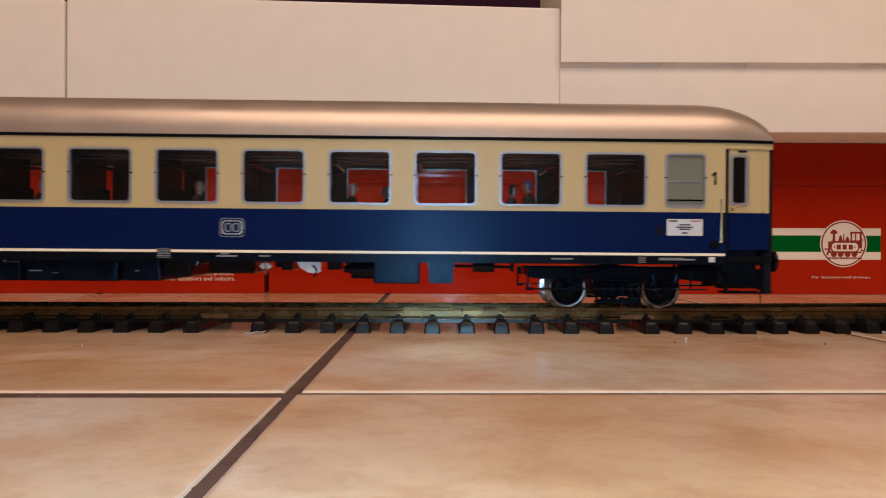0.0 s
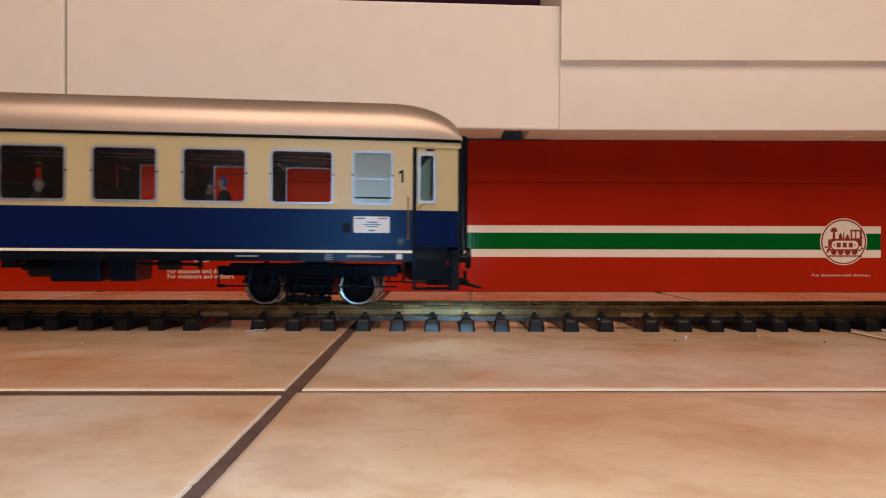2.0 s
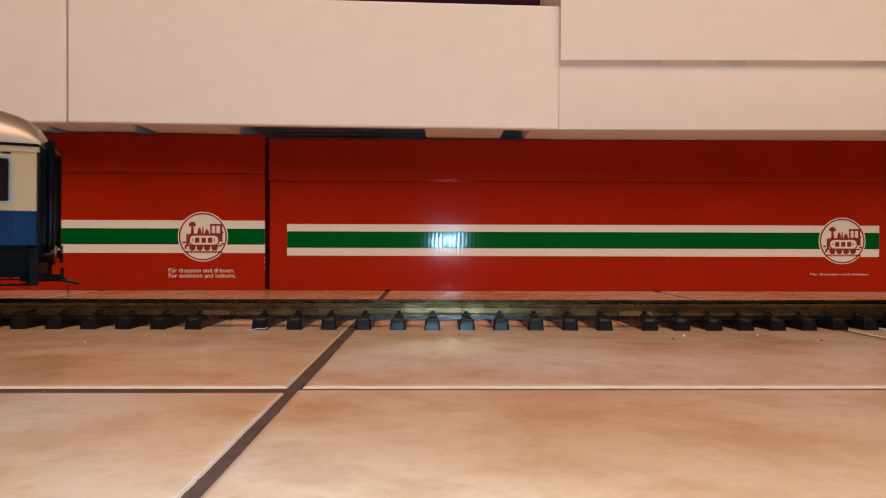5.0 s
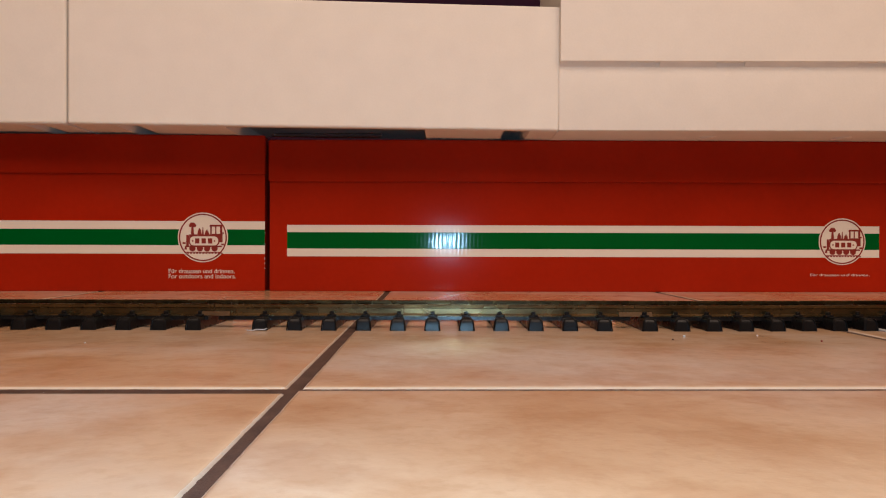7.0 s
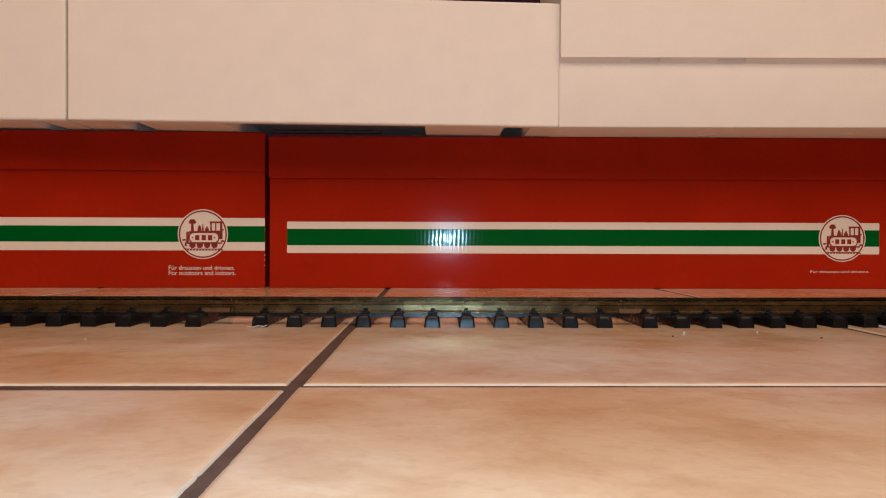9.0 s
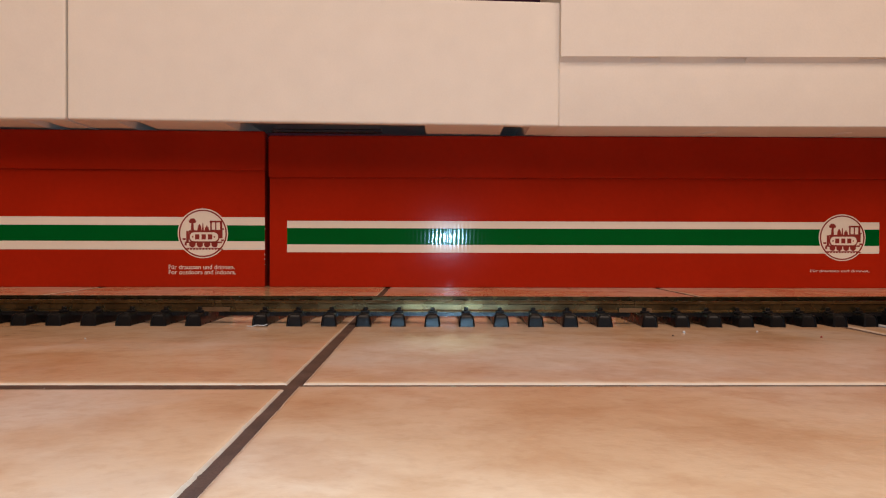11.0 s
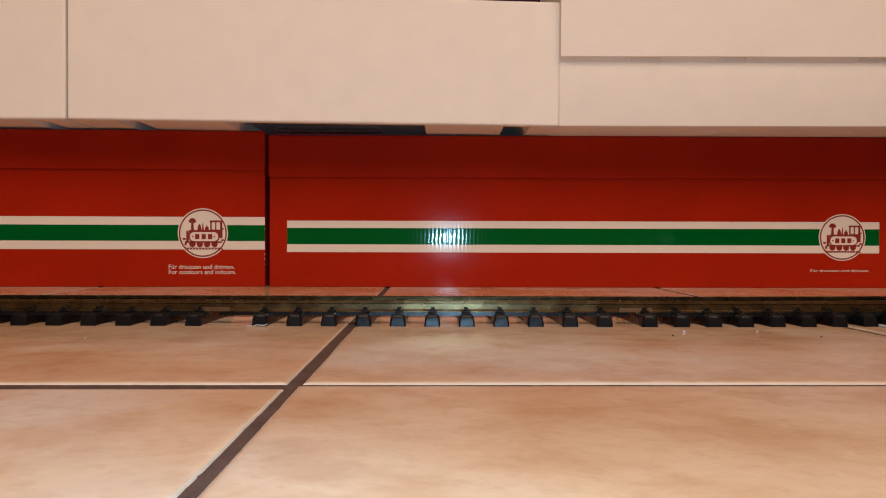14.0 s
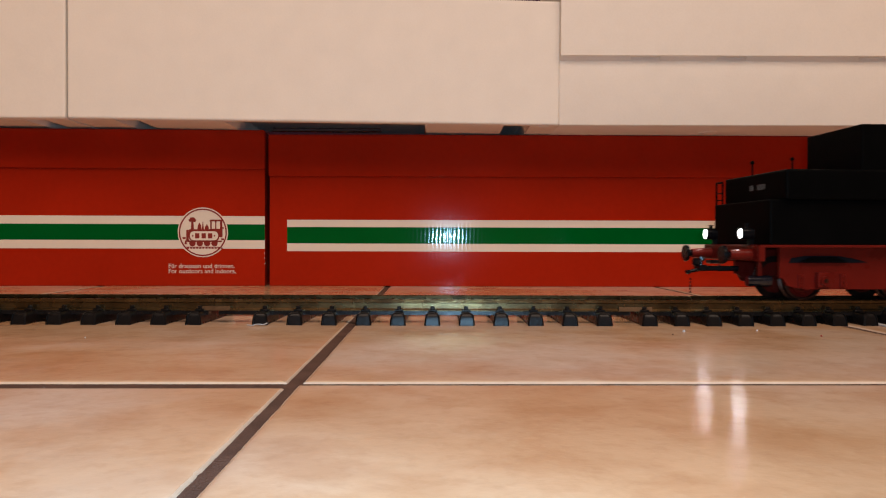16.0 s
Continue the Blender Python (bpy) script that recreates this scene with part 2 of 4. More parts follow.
def on_track(s):
    """Place and heading (degrees) at s metres along the centre line; straight between the two curves, where s is x."""
    if s < CURVE_X:
        a = (CURVE_X - s) / R_LEFT
        return CURVE_X - R_LEFT * math.sin(a), TRACK_Y - R_LEFT * (1 - math.cos(a)), math.degrees(a)
    if s > RIGHT_X:
        a = (s - RIGHT_X) / R_RIGHT
        return RIGHT_X + R_RIGHT * math.sin(a), TRACK_Y + R_RIGHT * (1 - math.cos(a)), math.degrees(a)
    return s, TRACK_Y, 0.0


def on_chord(s, other):
    """The pose of a vehicle whose pivot stands at s and whose other pivot stands at other."""
    x, y, _ = on_track(s)
    u, v, _ = on_track(other)
    turn = math.degrees(math.atan2(y - v, x - u)) if s > other else math.degrees(math.atan2(v - y, u - x))
    return pose(x, y, RAIL_TOP, 0, 0, turn)


def coach_pose(s):
    """The coach sits a little low on its front springs."""
    return on_chord(s, s - PIVOTS) @ pose(0, 0, -0.0004, 0, 0.28, 0)


# ---- room ----
def slab(name, x0, x1, y0, y1, z0, z1, material, label, category):
    return tagged(part(name, box_bm(x0, x1, y0, y1, z0, z1), material), label, category, kind="structure")


slab("wall_north", -2.8, 3.2, 2.90, 3.00, -0.05, 2.5, PURPLE, "dark purple wall behind the packing boxes", "wall")
slab("wall_south", -2.8, 3.2, -3.65, -3.55, -0.05, 2.5, DARK_WALL, "plain dark wall of the room", "wall")
slab("wall_west", -2.9, -2.8, -3.65, 3.00, -0.05, 2.5, DARK_WALL, "plain dark wall of the room", "wall")
slab("wall_east", 3.2, 3.3, -3.65, 3.00, -0.05, 2.5, DARK_WALL, "plain dark wall of the room", "wall")
slab("ceiling", -2.9, 3.3, -3.65, 3.00, 2.5, 2.6, PLASTER, "plain white plastered ceiling", "ceiling")

# Floor: recessed grout bed; the tiles are laid at the end of the file.
floor = slab("floor", -2.9, 3.3, -3.65, 3.00, -0.06, -0.0011, GROUT, "beige glazed stoneware tiles with wide dark grout", "floor")


# ---- track ----
def swept_bm(profile, s0, s1, step=0.02, bm=None):
    """A profile of (sideways, height) drawn along the track from s0 to s1."""
    b = bm or bmesh.new()
    n = max(1, math.ceil((s1 - s0) / step))
    rings = []
    for i in range(n + 1):
        x, y, a = on_track(s0 + (s1 - s0) * i / n)
        a = radians(a)
        rings.append([b.verts.new((x - v * math.sin(a), y + v * math.cos(a), z)) for v, z in profile])
    k = len(profile)
    for p, q in zip(rings, rings[1:]):
        for i in range(k):
            b.faces.new((p[i], p[(i + 1) % k], q[(i + 1) % k], q[i]))
    b.faces.new(rings[0])
    b.faces.new(rings[-1][::-1])
    bmesh.ops.recalc_face_normals(b, faces=b.faces[:])
    return b


def rail_profile(c):
    half = [(0.0035, 0.0095), (0.0035, 0.0104), (0.0006, 0.0114), (0.0005, 0.0154), (0.0017, 0.0160), (0.0018, 0.0180), (0.0012, 0.0185)]
    return [(c + w, z) for w, z in half] + [(c - w, z) for w, z in reversed(half)]


def tie_mesh():
    b = bmesh.new()
    rows = []
    # a moulded block, narrower above, with rounded shoulders and slanting ends
    for z, w, l in ((0.0, 0.0062, 0.0467), (0.0012, 0.00615, 0.0466), (0.0060, 0.0056, 0.0461), (0.0078, 0.0052, 0.0456), (0.0089, 0.0045, 0.0448), (0.0095, 0.0034, 0.0434)):
        c = 0.0012
        rows.append([b.verts.new((x * w - u * c, y * l - v * c, z)) for x, y, u, v in ((-1, -1, -1, 0), (-1, -1, 0, -1), (1, -1, 0, -1), (1, -1, 1, 0), (1, 1, 1, 0), (1, 1, 0, 1), (-1, 1, 0, 1), (-1, 1, -1, 0))])
    for p, q in zip(rows, rows[1:]):
        for i in range(8):
            b.faces.new((p[i], p[(i + 1) % 8], q[(i + 1) % 8], q[i]))
    b.faces.new(rows[-1])
    b.faces.new(rows[0][::-1])
    for f in b.faces:
        f.smooth = True
    for c in (-0.024, 0.024):
        for side in (-1, 1):
            y = c + side * 0.0050
            box_bm(-0.0034, 0.0034, y - 0.0020, y + 0.0020, 0.0093, 0.0112, 0.0004, 1, bm=b)
            box_bm(-0.0017, 0.0017, y - 0.0013 - side * 0.0007, y + 0.0013 - side * 0.0007, 0.0110, 0.0136, 0.0005, 1, bm=b)
    # bolt pips on the end of the top
    for y in (-0.0415, 0.0415):
        for x in (-0.0024, -0.0008, 0.0008, 0.0024):
            box_bm(x - 0.0004, x + 0.0004, y - 0.0006, y + 0.0006, 0.0092, 0.0099, bm=b)
    me = bpy.data.meshes.new("tie")
    b.to_mesh(me)
    b.free()
    me.materials.append(TIE)
    me.set_sharp_from_angle(angle=radians(40))
    return me


TIE_MESH = tie_mesh()


def track_section(s0, s1, places, label):
    t = thing("track_section", label, "railway track", group="sections of track")
    for c in (-0.024, 0.024):
        part("rail", swept_bm(rail_profile(c), s0 + 0.0003, s1 - 0.0003), BRASS, t, "tarnished brass rail", smooth=True)
        part("web", swept_bm([(c - 0.0040, 0.0064), (c + 0.0040, 0.0064), (c + 0.0037, 0.0094), (c - 0.0037, 0.0094)], s0 + 0.004, s1 - 0.004), TIE, t)
        for side in (-1, 1):
            j = c + side * 0.0030
            part("joiner", swept_bm([(j - 0.0016, 0.0098), (j + 0.0016, 0.0098), (j + 0.0009, 0.0132), (j - 0.0009, 0.0132)], s1 - 0.013, s1 + 0.013), BRIGHT_BRASS, t, "brass rail joiner")
    for s in places:
        x, y, a = on_track(s)
        tie = new("tie", TIE_MESH)
        tie.parent = t
        tie.matrix_basis = pose(x, y, 0, 0, 0, a)
    return t


LABEL = "tarnished brass rails on black plastic ties, lying on tiles"
track_section(LEFT_X, RIGHT_X, [-0.1403 + i * 0.02645 for i in range(11)], LABEL)
for k in range(5):
    track_section(LEFT_X - 0.61 * (k + 1), LEFT_X - 0.61 * k, [LEFT_X - 0.61 * k - 0.0105 - i * 0.0268 for i in range(23)], LABEL)
for k in range(5):
    track_section(RIGHT_X + 0.61 * k, RIGHT_X + 0.61 * (k + 1), [RIGHT_X + 0.61 * k + 0.0068 + i * 0.0243 for i in range(25)], LABEL)


# ---- red packing boxes ----
def words(name, text, size, m, material, parent, label="", heavy=0.008):
    cu = bpy.data.curves.new(name, "FONT")
    cu.body, cu.size, cu.extrude, cu.offset = text, size, 0.0001, size * heavy
    ob = bpy.data.objects.new(name, cu)
    me = bpy.data.meshes.new_from_object(ob)
    bpy.data.objects.remove(ob)
    me.materials.append(material)
    w = new(name, me)
    w.parent = parent
    w.matrix_basis = m
    if label:
        w["label"] = label
    return w


def disc(cx, cz, r, n=48):
    return [(cx + r * math.cos(2 * math.pi * i / n), cz + r * math.sin(2 * math.pi * i / n)) for i in range(n)]


def emblem(box, cx, cz, r, y):
    """A round cream badge with a red ring and a small tank engine."""
    badge = part("badge", outline_bm(disc(cx, cz, r), y - 0.0006, y - 0.0003), PRINT_WHITE, box, "round cream printed badge")
    part("ring", ring_bm(disc(cx, cz, r * 0.955), disc(cx, cz, r * 0.90), y - 0.0009, y - 0.0005), PRINT_RED, badge)
    k = r / 41.0
    b = bmesh.new()

    def put(x0, x1, z0, z1, bev=0.0):
        outline_bm([(cx + x0 * k, cz + z0 * k), (cx + x1 * k, cz + z0 * k), (cx + (x1 - bev) * k, cz + z1 * k), (cx + (x0 + bev) * k, cz + z1 * k)], y - 0.0009, y - 0.0005, bm=b)
    # boiler, smokebox, funnel, dome, bell, cab with window, roof, buffers and footplate
    put(-23, 17, -5, 5, 0.6)
    put(-27, -23, -14, 4)
    put(-19.5, -14.5, 5, 17, 0.8)
    put(-22, -12, 17, 21, -1.5)
    put(-22.5, -11.5, 20.5, 24.5, 2.5)
    put(-9, -2, 5, 12, 1)
    put(-7.5, -3.5, 12, 15, 1.2)
    put(-1.5, 1.5, 5, 17, 1)
    put(3, 10, 5, 10, 0.8)
    put(5, 8, 10, 13, 0.8)
    put(12, 14.5, 4, 20)
    put(12, 32, -8, 6)
    put(20, 22, 5, 19)
    put(28, 31.5, 5, 18)
    put(10.5, 33.5, 18, 21, 1.5)
    put(30, 34, 6, 8.5)
    put(-29, 31, -16, -13.5)
    put(-33, -28, -11, -8)
    put(30, 34.5, -13, -10)
    put(-30, -26, -20, -14, 1)
    for x in range(-26, 30, 5):
        put(x, x + 3.6, -27, -25, 0.4)
    put(-28, 30, -25, -23.8)
    for wx in (-17, -5, 7, 19):
        outline_bm(disc(cx + wx * k, cz - 18 * k, 5.2 * k, 16), y - 0.0009, y - 0.0005, bm=b)
    part("engine_print", b, PRINT_RED, badge, "small red printed engine")
    part("plate_border", outline_bm(rounded(cx - 23 * k, cx + 27 * k, cz - 15 * k, cz + 3.5 * k, 8 * k), y - 0.0010, y - 0.0007), PRINT_RED, badge)
    plate = rounded(cx - 21 * k, cx + 25 * k, cz - 13.2 * k, cz + 1.7 * k, 6.6 * k)
    part("plate_print", outline_bm(plate, y - 0.0012, y - 0.0009), PRINT_WHITE, badge)
    b = bmesh.new()
    for x0 in (-12.5, -2, 8.5):
        outline_bm([(cx + x0 * k, cz - 10 * k), (cx + (x0 + 7) * k, cz - 10 * k), (cx + (x0 + 7) * k, cz - 1.5 * k), (cx + x0 * k, cz - 1.5 * k)], y - 0.0014, y - 0.0011, bm=b)
    for x0 in (-16.5, 19):
        outline_bm(disc(cx + x0 * k, cz - 5.7 * k, 1.4 * k, 10), y - 0.0014, y - 0.0011, bm=b)
    parts_of("plate_bar", b, PRINT_RED, badge)


def bowed(box, x0, rate, eye_x):
    """The front of a box swells a little: every part is cut along x and set back away from x0."""
    for ob in box.children_recursive:
        b = bmesh.new()
        b.from_mesh(ob.data)
        to_box = ob.matrix_basis.copy()
        back = to_box.inverted()
        bmesh.ops.transform(b, matrix=to_box, verts=b.verts[:])
        xs = [v.co.x for v in b.verts]
        if max(xs) - min(xs) > 0.1:
            n = int((max(xs) - min(xs)) / 0.02)
            for i in range(1, n):
                x = min(xs) + (max(xs) - min(xs)) * i / n
                bmesh.ops.bisect_plane(b, geom=b.verts[:] + b.edges[:] + b.faces[:], plane_co=(x, 0, 0), plane_no=(1, 0, 0))
        for v in b.verts:
            if v.co.y < 0.1:
                sag = rate * (v.co.x - x0) ** 2
                v.co.y += sag
                v.co.x += (v.co.x - eye_x) * sag / 1.087
        bmesh.ops.transform(b, matrix=back, verts=b.verts[:])
        b.to_mesh(ob.data)
        b.free()


def packing_box(label, m, length, height, stripe, lid, badge_x, badge_z, badge_r, x_in, x_out, depth=0.24):
    """Local x runs from 0 to length, the front stands at y 0."""
    box = thing("packing_box", label, "cardboard box", m, group="red packing boxes")
    part("tray", box_bm(0.001, length - 0.001, 0, depth, 0, height - 0.002, 0.0012, 2), RED_CARD, box)
    part("lid", box_bm(0, length, -0.0045, depth + 0.0016, lid, height, 0.0030, 4), RED_CARD, box)
    z = stripe
    part("white_stripe", box_bm(x_in, x_out, -0.0003, 0.0005, z[2], z[3]), PRINT_WHITE, box, "cream printed stripe")
    part("white_stripe", box_bm(x_in, x_out, -0.0003, 0.0005, z[0], z[1]), PRINT_WHITE, box, "cream printed stripe")
    part("green_stripe", box_bm(x_in, x_out, -0.00025, 0.0005, z[1], z[2]), PRINT_GREEN, box, "glossy green printed stripe")
    emblem(box, badge_x, badge_z, badge_r, 0.0)
    return box


LEFT_LEN = 0.92
box_a = packing_box("red glossy cardboard box with green stripe, on tiles", pose(-0.2484, 1.087, 0), 0.8934, 0.2157,
                    (0.0497, 0.0608, 0.0842, 0.0945), 0.1556, 0.8169, 0.0725, 0.0334, 0.0262, 0.8699)
words("slogan", "F\u00fcr draussen und drinnen.", 0.0080, pose(0.7715, -0.0004, 0.0232, 90) @ Matrix.Diagonal((1, 0.62, 1, 1)), PRINT_WHITE, box_a, heavy=0.0)
bowed(box_a, 0.270, 0.019, 0.2484)
turn = pose(-0.2528, 1.0865, 0, 0, 0, 2.4)
box_b = packing_box("red glossy cardboard box with slogan under its badge", turn @ pose(-LEFT_LEN, 0, 0), LEFT_LEN, 0.2215,
                    (0.0530, 0.0651, 0.0877, 0.0993), 0.1655, LEFT_LEN - 0.0880, 0.0762, 0.0353, 0.02, LEFT_LEN - 0.001)
words("slogan", "F\u00fcr draussen und drinnen.", 0.0088, pose(LEFT_LEN - 0.1365, -0.0004, 0.0255, 90), PRINT_WHITE, box_b, heavy=0.003)
words("slogan", "For outdoors and indoors.", 0.0088, pose(LEFT_LEN - 0.1365, -0.0004, 0.0182, 90), PRINT_WHITE, box_b, heavy=0.003)


worn = random.Random(5)
b = bmesh.new()
for i in range(9):
    z = 0.030 + worn.random() * 0.055
    h = 0.0006 + worn.random() * 0.0020
    box_bm(LEFT_LEN - 0.0013, LEFT_LEN - 0.0010 + worn.random() * 0.0003, 0.0000, 0.0009, z, z + h, bm=b)
part("worn_edge", b, PRINT_WHITE, box_b, "pale rubbed corner of the box")


# ---- white foam packing blocks on the boxes ----
def sheared(bm, x0, x1, low, high):
    """Lift the underside and the top along x: low and high are the heights at x0 and x1, given for z 0 and z 1."""
    for v in bm.verts:
        t = (v.co.x - x0) / (x1 - x0)
        z0, z1 = low[0] + (low[1] - low[0]) * t, high[0] + (high[1] - high[0]) * t
        v.co.z = z0 + (z1 - z0) * v.co.z
    return bm


def foam_front(x0, x1, y0, y1, bevel):
    """A slab in x and y whose height runs from 0 to 1, with rounded front edges."""
    h = 0.165
    b = box_bm(x0, x1, y0, y1, 0, h, bevel, 3)
    for v in b.verts:
        v.co.z /= h
    return b


def notched(x0, x1, notches, depth):
    pts = [(x0, 0.0)]
    for a, c in notches:
        pts += [(a, 0.0), (a + 0.003, depth), (c - 0.003, depth), (c, 0.0)]
    return pts + [(x1, 0.0), (x1, 1.0), (x0, 1.0)]


mid = thing("foam_block", "white expanded foam block lying across both red boxes", "packing foam", group="foam packing blocks")
b = foam_front(-0.4926, 0.1526, 1.0, 1.014, 0.003)
part("front_wall", sheared(b, -0.4926, 0.1526, (0.2243, 0.2165), (0.3950, 0.3788)), FOAM, mid)
b = outline_bm(notched(-0.4920, 0.1520, ((-0.4350, -0.4040), (-0.2900, -0.0245), (0.0800, 0.1150)), 0.10), 1.012, 1.22)
part("core", sheared(b, -0.4926, 0.1526, (0.2243, 0.2165), (0.3945, 0.3783)), FOAM, mid)

side = thing("foam_block", "white expanded foam block with a rounded corner", "packing foam", group="foam packing blocks")
b = foam_front(-1.02, -0.4948, 0.999, 1.013, 0.0035)
part("front_wall", sheared(b, -1.02, -0.4948, (0.2268, 0.2235), (0.3905, 0.3885)), FOAM, side)
b = outline_bm(notched(-1.0195, -0.4953, ((-0.5560, -0.5280),), 0.05), 1.011, 1.22)
part("core", sheared(b, -1.02, -0.4948, (0.2268, 0.2235), (0.390, 0.388)), FOAM, side)

right = thing("foam_block", "tall white foam block with an overhanging slotted rim", "packing foam", group="foam packing blocks")
b = outline_bm([(0.9960, 0.3020), (0.9960, 0.2185), (0.9964, 0.2172), (0.9975, 0.2162), (0.9990, 0.2159), (1.25, 0.2159), (1.25, 0.3020)], 0.1512, 0.86, axis="x")
bmesh.ops.bevel(b, geom=[g for g in b.edges if all(v.co.x < 0.152 and v.co.y < 0.9965 for v in g.verts) and abs(g.verts[0].co.z - g.verts[1].co.z) > 0.01], offset=0.0012, segments=2, affect="EDGES")
part("base", b, FOAM, right, smooth=True)
# the rim swells out over the base; shallow slots are let into its rounded underside
cove = [(0.9868, 0.3104), (0.9873, 0.3052), (0.9886, 0.3052), (0.9908, 0.3048), (0.9932, 0.3024), (0.9958, 0.2998)]
whole = cove + [(1.016, 0.2998), (1.016, 0.52), (0.9868, 0.52)]
slot = cove[:3] + [(0.9904, 0.3052), (0.9957, 0.3047), (0.9957, 0.2998)] + whole[6:]
cuts = [0.1517, 0.2436, 0.2814, 0.3556, 0.3924, 0.5398, 0.5774, 0.86]
b = bmesh.new()
for k, (x0, x1) in enumerate(zip(cuts, cuts[1:])):
    outline_bm(slot if k % 2 else whole, x0, x1, axis="x", bm=b)
part("rim", b, FOAM, right, smooth=True)
part("rim_back", box_bm(0.1575, 0.86, 1.016, 1.25, 0.3021, 0.52, 0.002, 1), FOAM, right)
for x in (0.3660, 0.5520):
    b = bmesh.new()
    bmesh.ops.create_uvsphere(b, u_segments=16, v_segments=8, radius=1.0, matrix=Matrix.LocRotScale((x, 1.060, 0.2157), None, (0.012, 0.020, 0.0022)))
    part("stud", b, FOAM, right, smooth=True)
tagged(part("plastic_tube", tube_bm((-0.235, 1.055, 0.2183), (-0.085, 1.055, 0.2183), 0.0026), DARK_PLASTIC, smooth=True),
       "thin dark plastic tube lying on a red box", "tube")


# ---- wheels, shared by coach and tender ----
def lathe_bm(profile, seg=40):
    """A profile of (y, radius) turned about the y axis."""
    b = bmesh.new()
    rings = [[b.verts.new((r * math.cos(2 * math.pi * i / seg), y, r * math.sin(2 * math.pi * i / seg))) for i in range(seg)] for y, r in profile]
    for p, q in zip(rings, rings[1:]):
        for i in range(seg):
            b.faces.new((p[i], p[(i + 1) % seg], q[(i + 1) % seg], q[i]))
    bmesh.ops.recalc_face_normals(b, faces=b.faces[:])
    return b


WHEEL_R = 0.0148


def wheelset(parent, x, hub_material, radius=WHEEL_R, tyre_material=None):
    """One axle: discs and axle, with a bright tyre on each side."""
    r = radius
    b = tube_bm((0, -0.030, 0), (0, 0.030, 0), 0.0022, 12)
    for side in (-1, 1):
        merge(b, lathe_bm([(side * 0.0205, 0.0), (side * 0.0205, r - 0.001), (side * 0.0240, r - 0.001), (side * 0.0232, r - 0.0032), (side * 0.0226, 0.0105), (side * 0.0237, 0.0098), (side * 0.0237, 0.0085), (side * 0.0226, 0.0078), (side * 0.0226, 0.0062), (side * 0.0258, 0.0056), (side * 0.0262, 0.0048), (side * 0.0266, 0.0)]))
    w = part("wheelset", b, hub_material, parent, m=pose(x, 0, r), smooth=True)
    for side in (-1, 1):
        prof = [(0.0265, r - 0.0018), (0.0266, r - 0.0006), (0.0262, r), (0.0222, r + 0.0003), (0.0214, r + 0.0022), (0.0205, r + 0.0024), (0.0200, r + 0.0012), (0.0200, r - 0.003), (0.0265, r - 0.0018)]
        part("tyre", lathe_bm([(side * y, q) for y, q in prof], 48), tyre_material or STEEL, w, "bright steel tyre" if tyre_material is None else "", smooth=True)
    return w


# ---- express coach ----
PIVOTS = 0.700
END, FAR_END = 0.1100, -0.8100
PITCH = 0.0628
DOOR = 0.0730
coach = thing("express_coach", "blue and cream model railway coach with silver roof", "railway coach")
WIN_Z = (0.0785, 0.1168)
wins = [(-0.0087 - PITCH * i - 0.0221, -0.0087 - PITCH * i + 0.0221) for i in range(11)]
small = (0.0290, 0.0574)
holes = sorted(wins + [small])


def side_wall(y0, y1):
    """Cream window band pierced by the windows, blue lower panel, stripe and sole bar."""
    b = bmesh.new()
    left = FAR_END + 0.037
    box_bm(left, DOOR, y0, y1, 0.1168, 0.1270, bm=b)
    box_bm(left, DOOR, y0, y1, 0.0741, 0.0785, bm=b)
    x = left
    for a, c in holes + [(DOOR, DOOR)]:
        box_bm(x, a, y0, y1, 0.0785, 0.1168, bm=b)
        x = c
    part("window_band", b, CREAM, coach, "cream painted window band")
    part("lower_panel", box_bm(left, DOOR, y0, y1, 0.0437, 0.0741), BLUE, coach, "dark blue lower panel")
    e = 0.0004 if y0 < 0 else -0.0004
    part("line", box_bm(left, DOOR, y0 - e, y1 - e, 0.0419, 0.0438), LINE, coach, "thin cream line")
    part("sole_bar", box_bm(left, DOOR, y0 + e, y1 + e, 0.0354, 0.0420), SOLE, coach, "dark grey sole bar")


side_wall(-0.0625, -0.0608)
side_wall(0.0608, 0.0625)
# Inner sheets whose near-black colour stands for the shade inside.
for y0, y1 in ((-0.0607, -0.0600), (0.0600, 0.0607)):
    b = bmesh.new()
    box_bm(FAR_END + 0.037, DOOR, y0, y1, 0.1168, 0.1200, bm=b)
    box_bm(FAR_END + 0.037, DOOR, y0, y1, 0.0420, 0.0785, bm=b)
    x = FAR_END + 0.037
    for a, c in holes + [(DOOR, DOOR)]:
        box_bm(x, a, y0, y1, 0.0785, 0.1168, bm=b)
        x = c
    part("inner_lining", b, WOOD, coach)


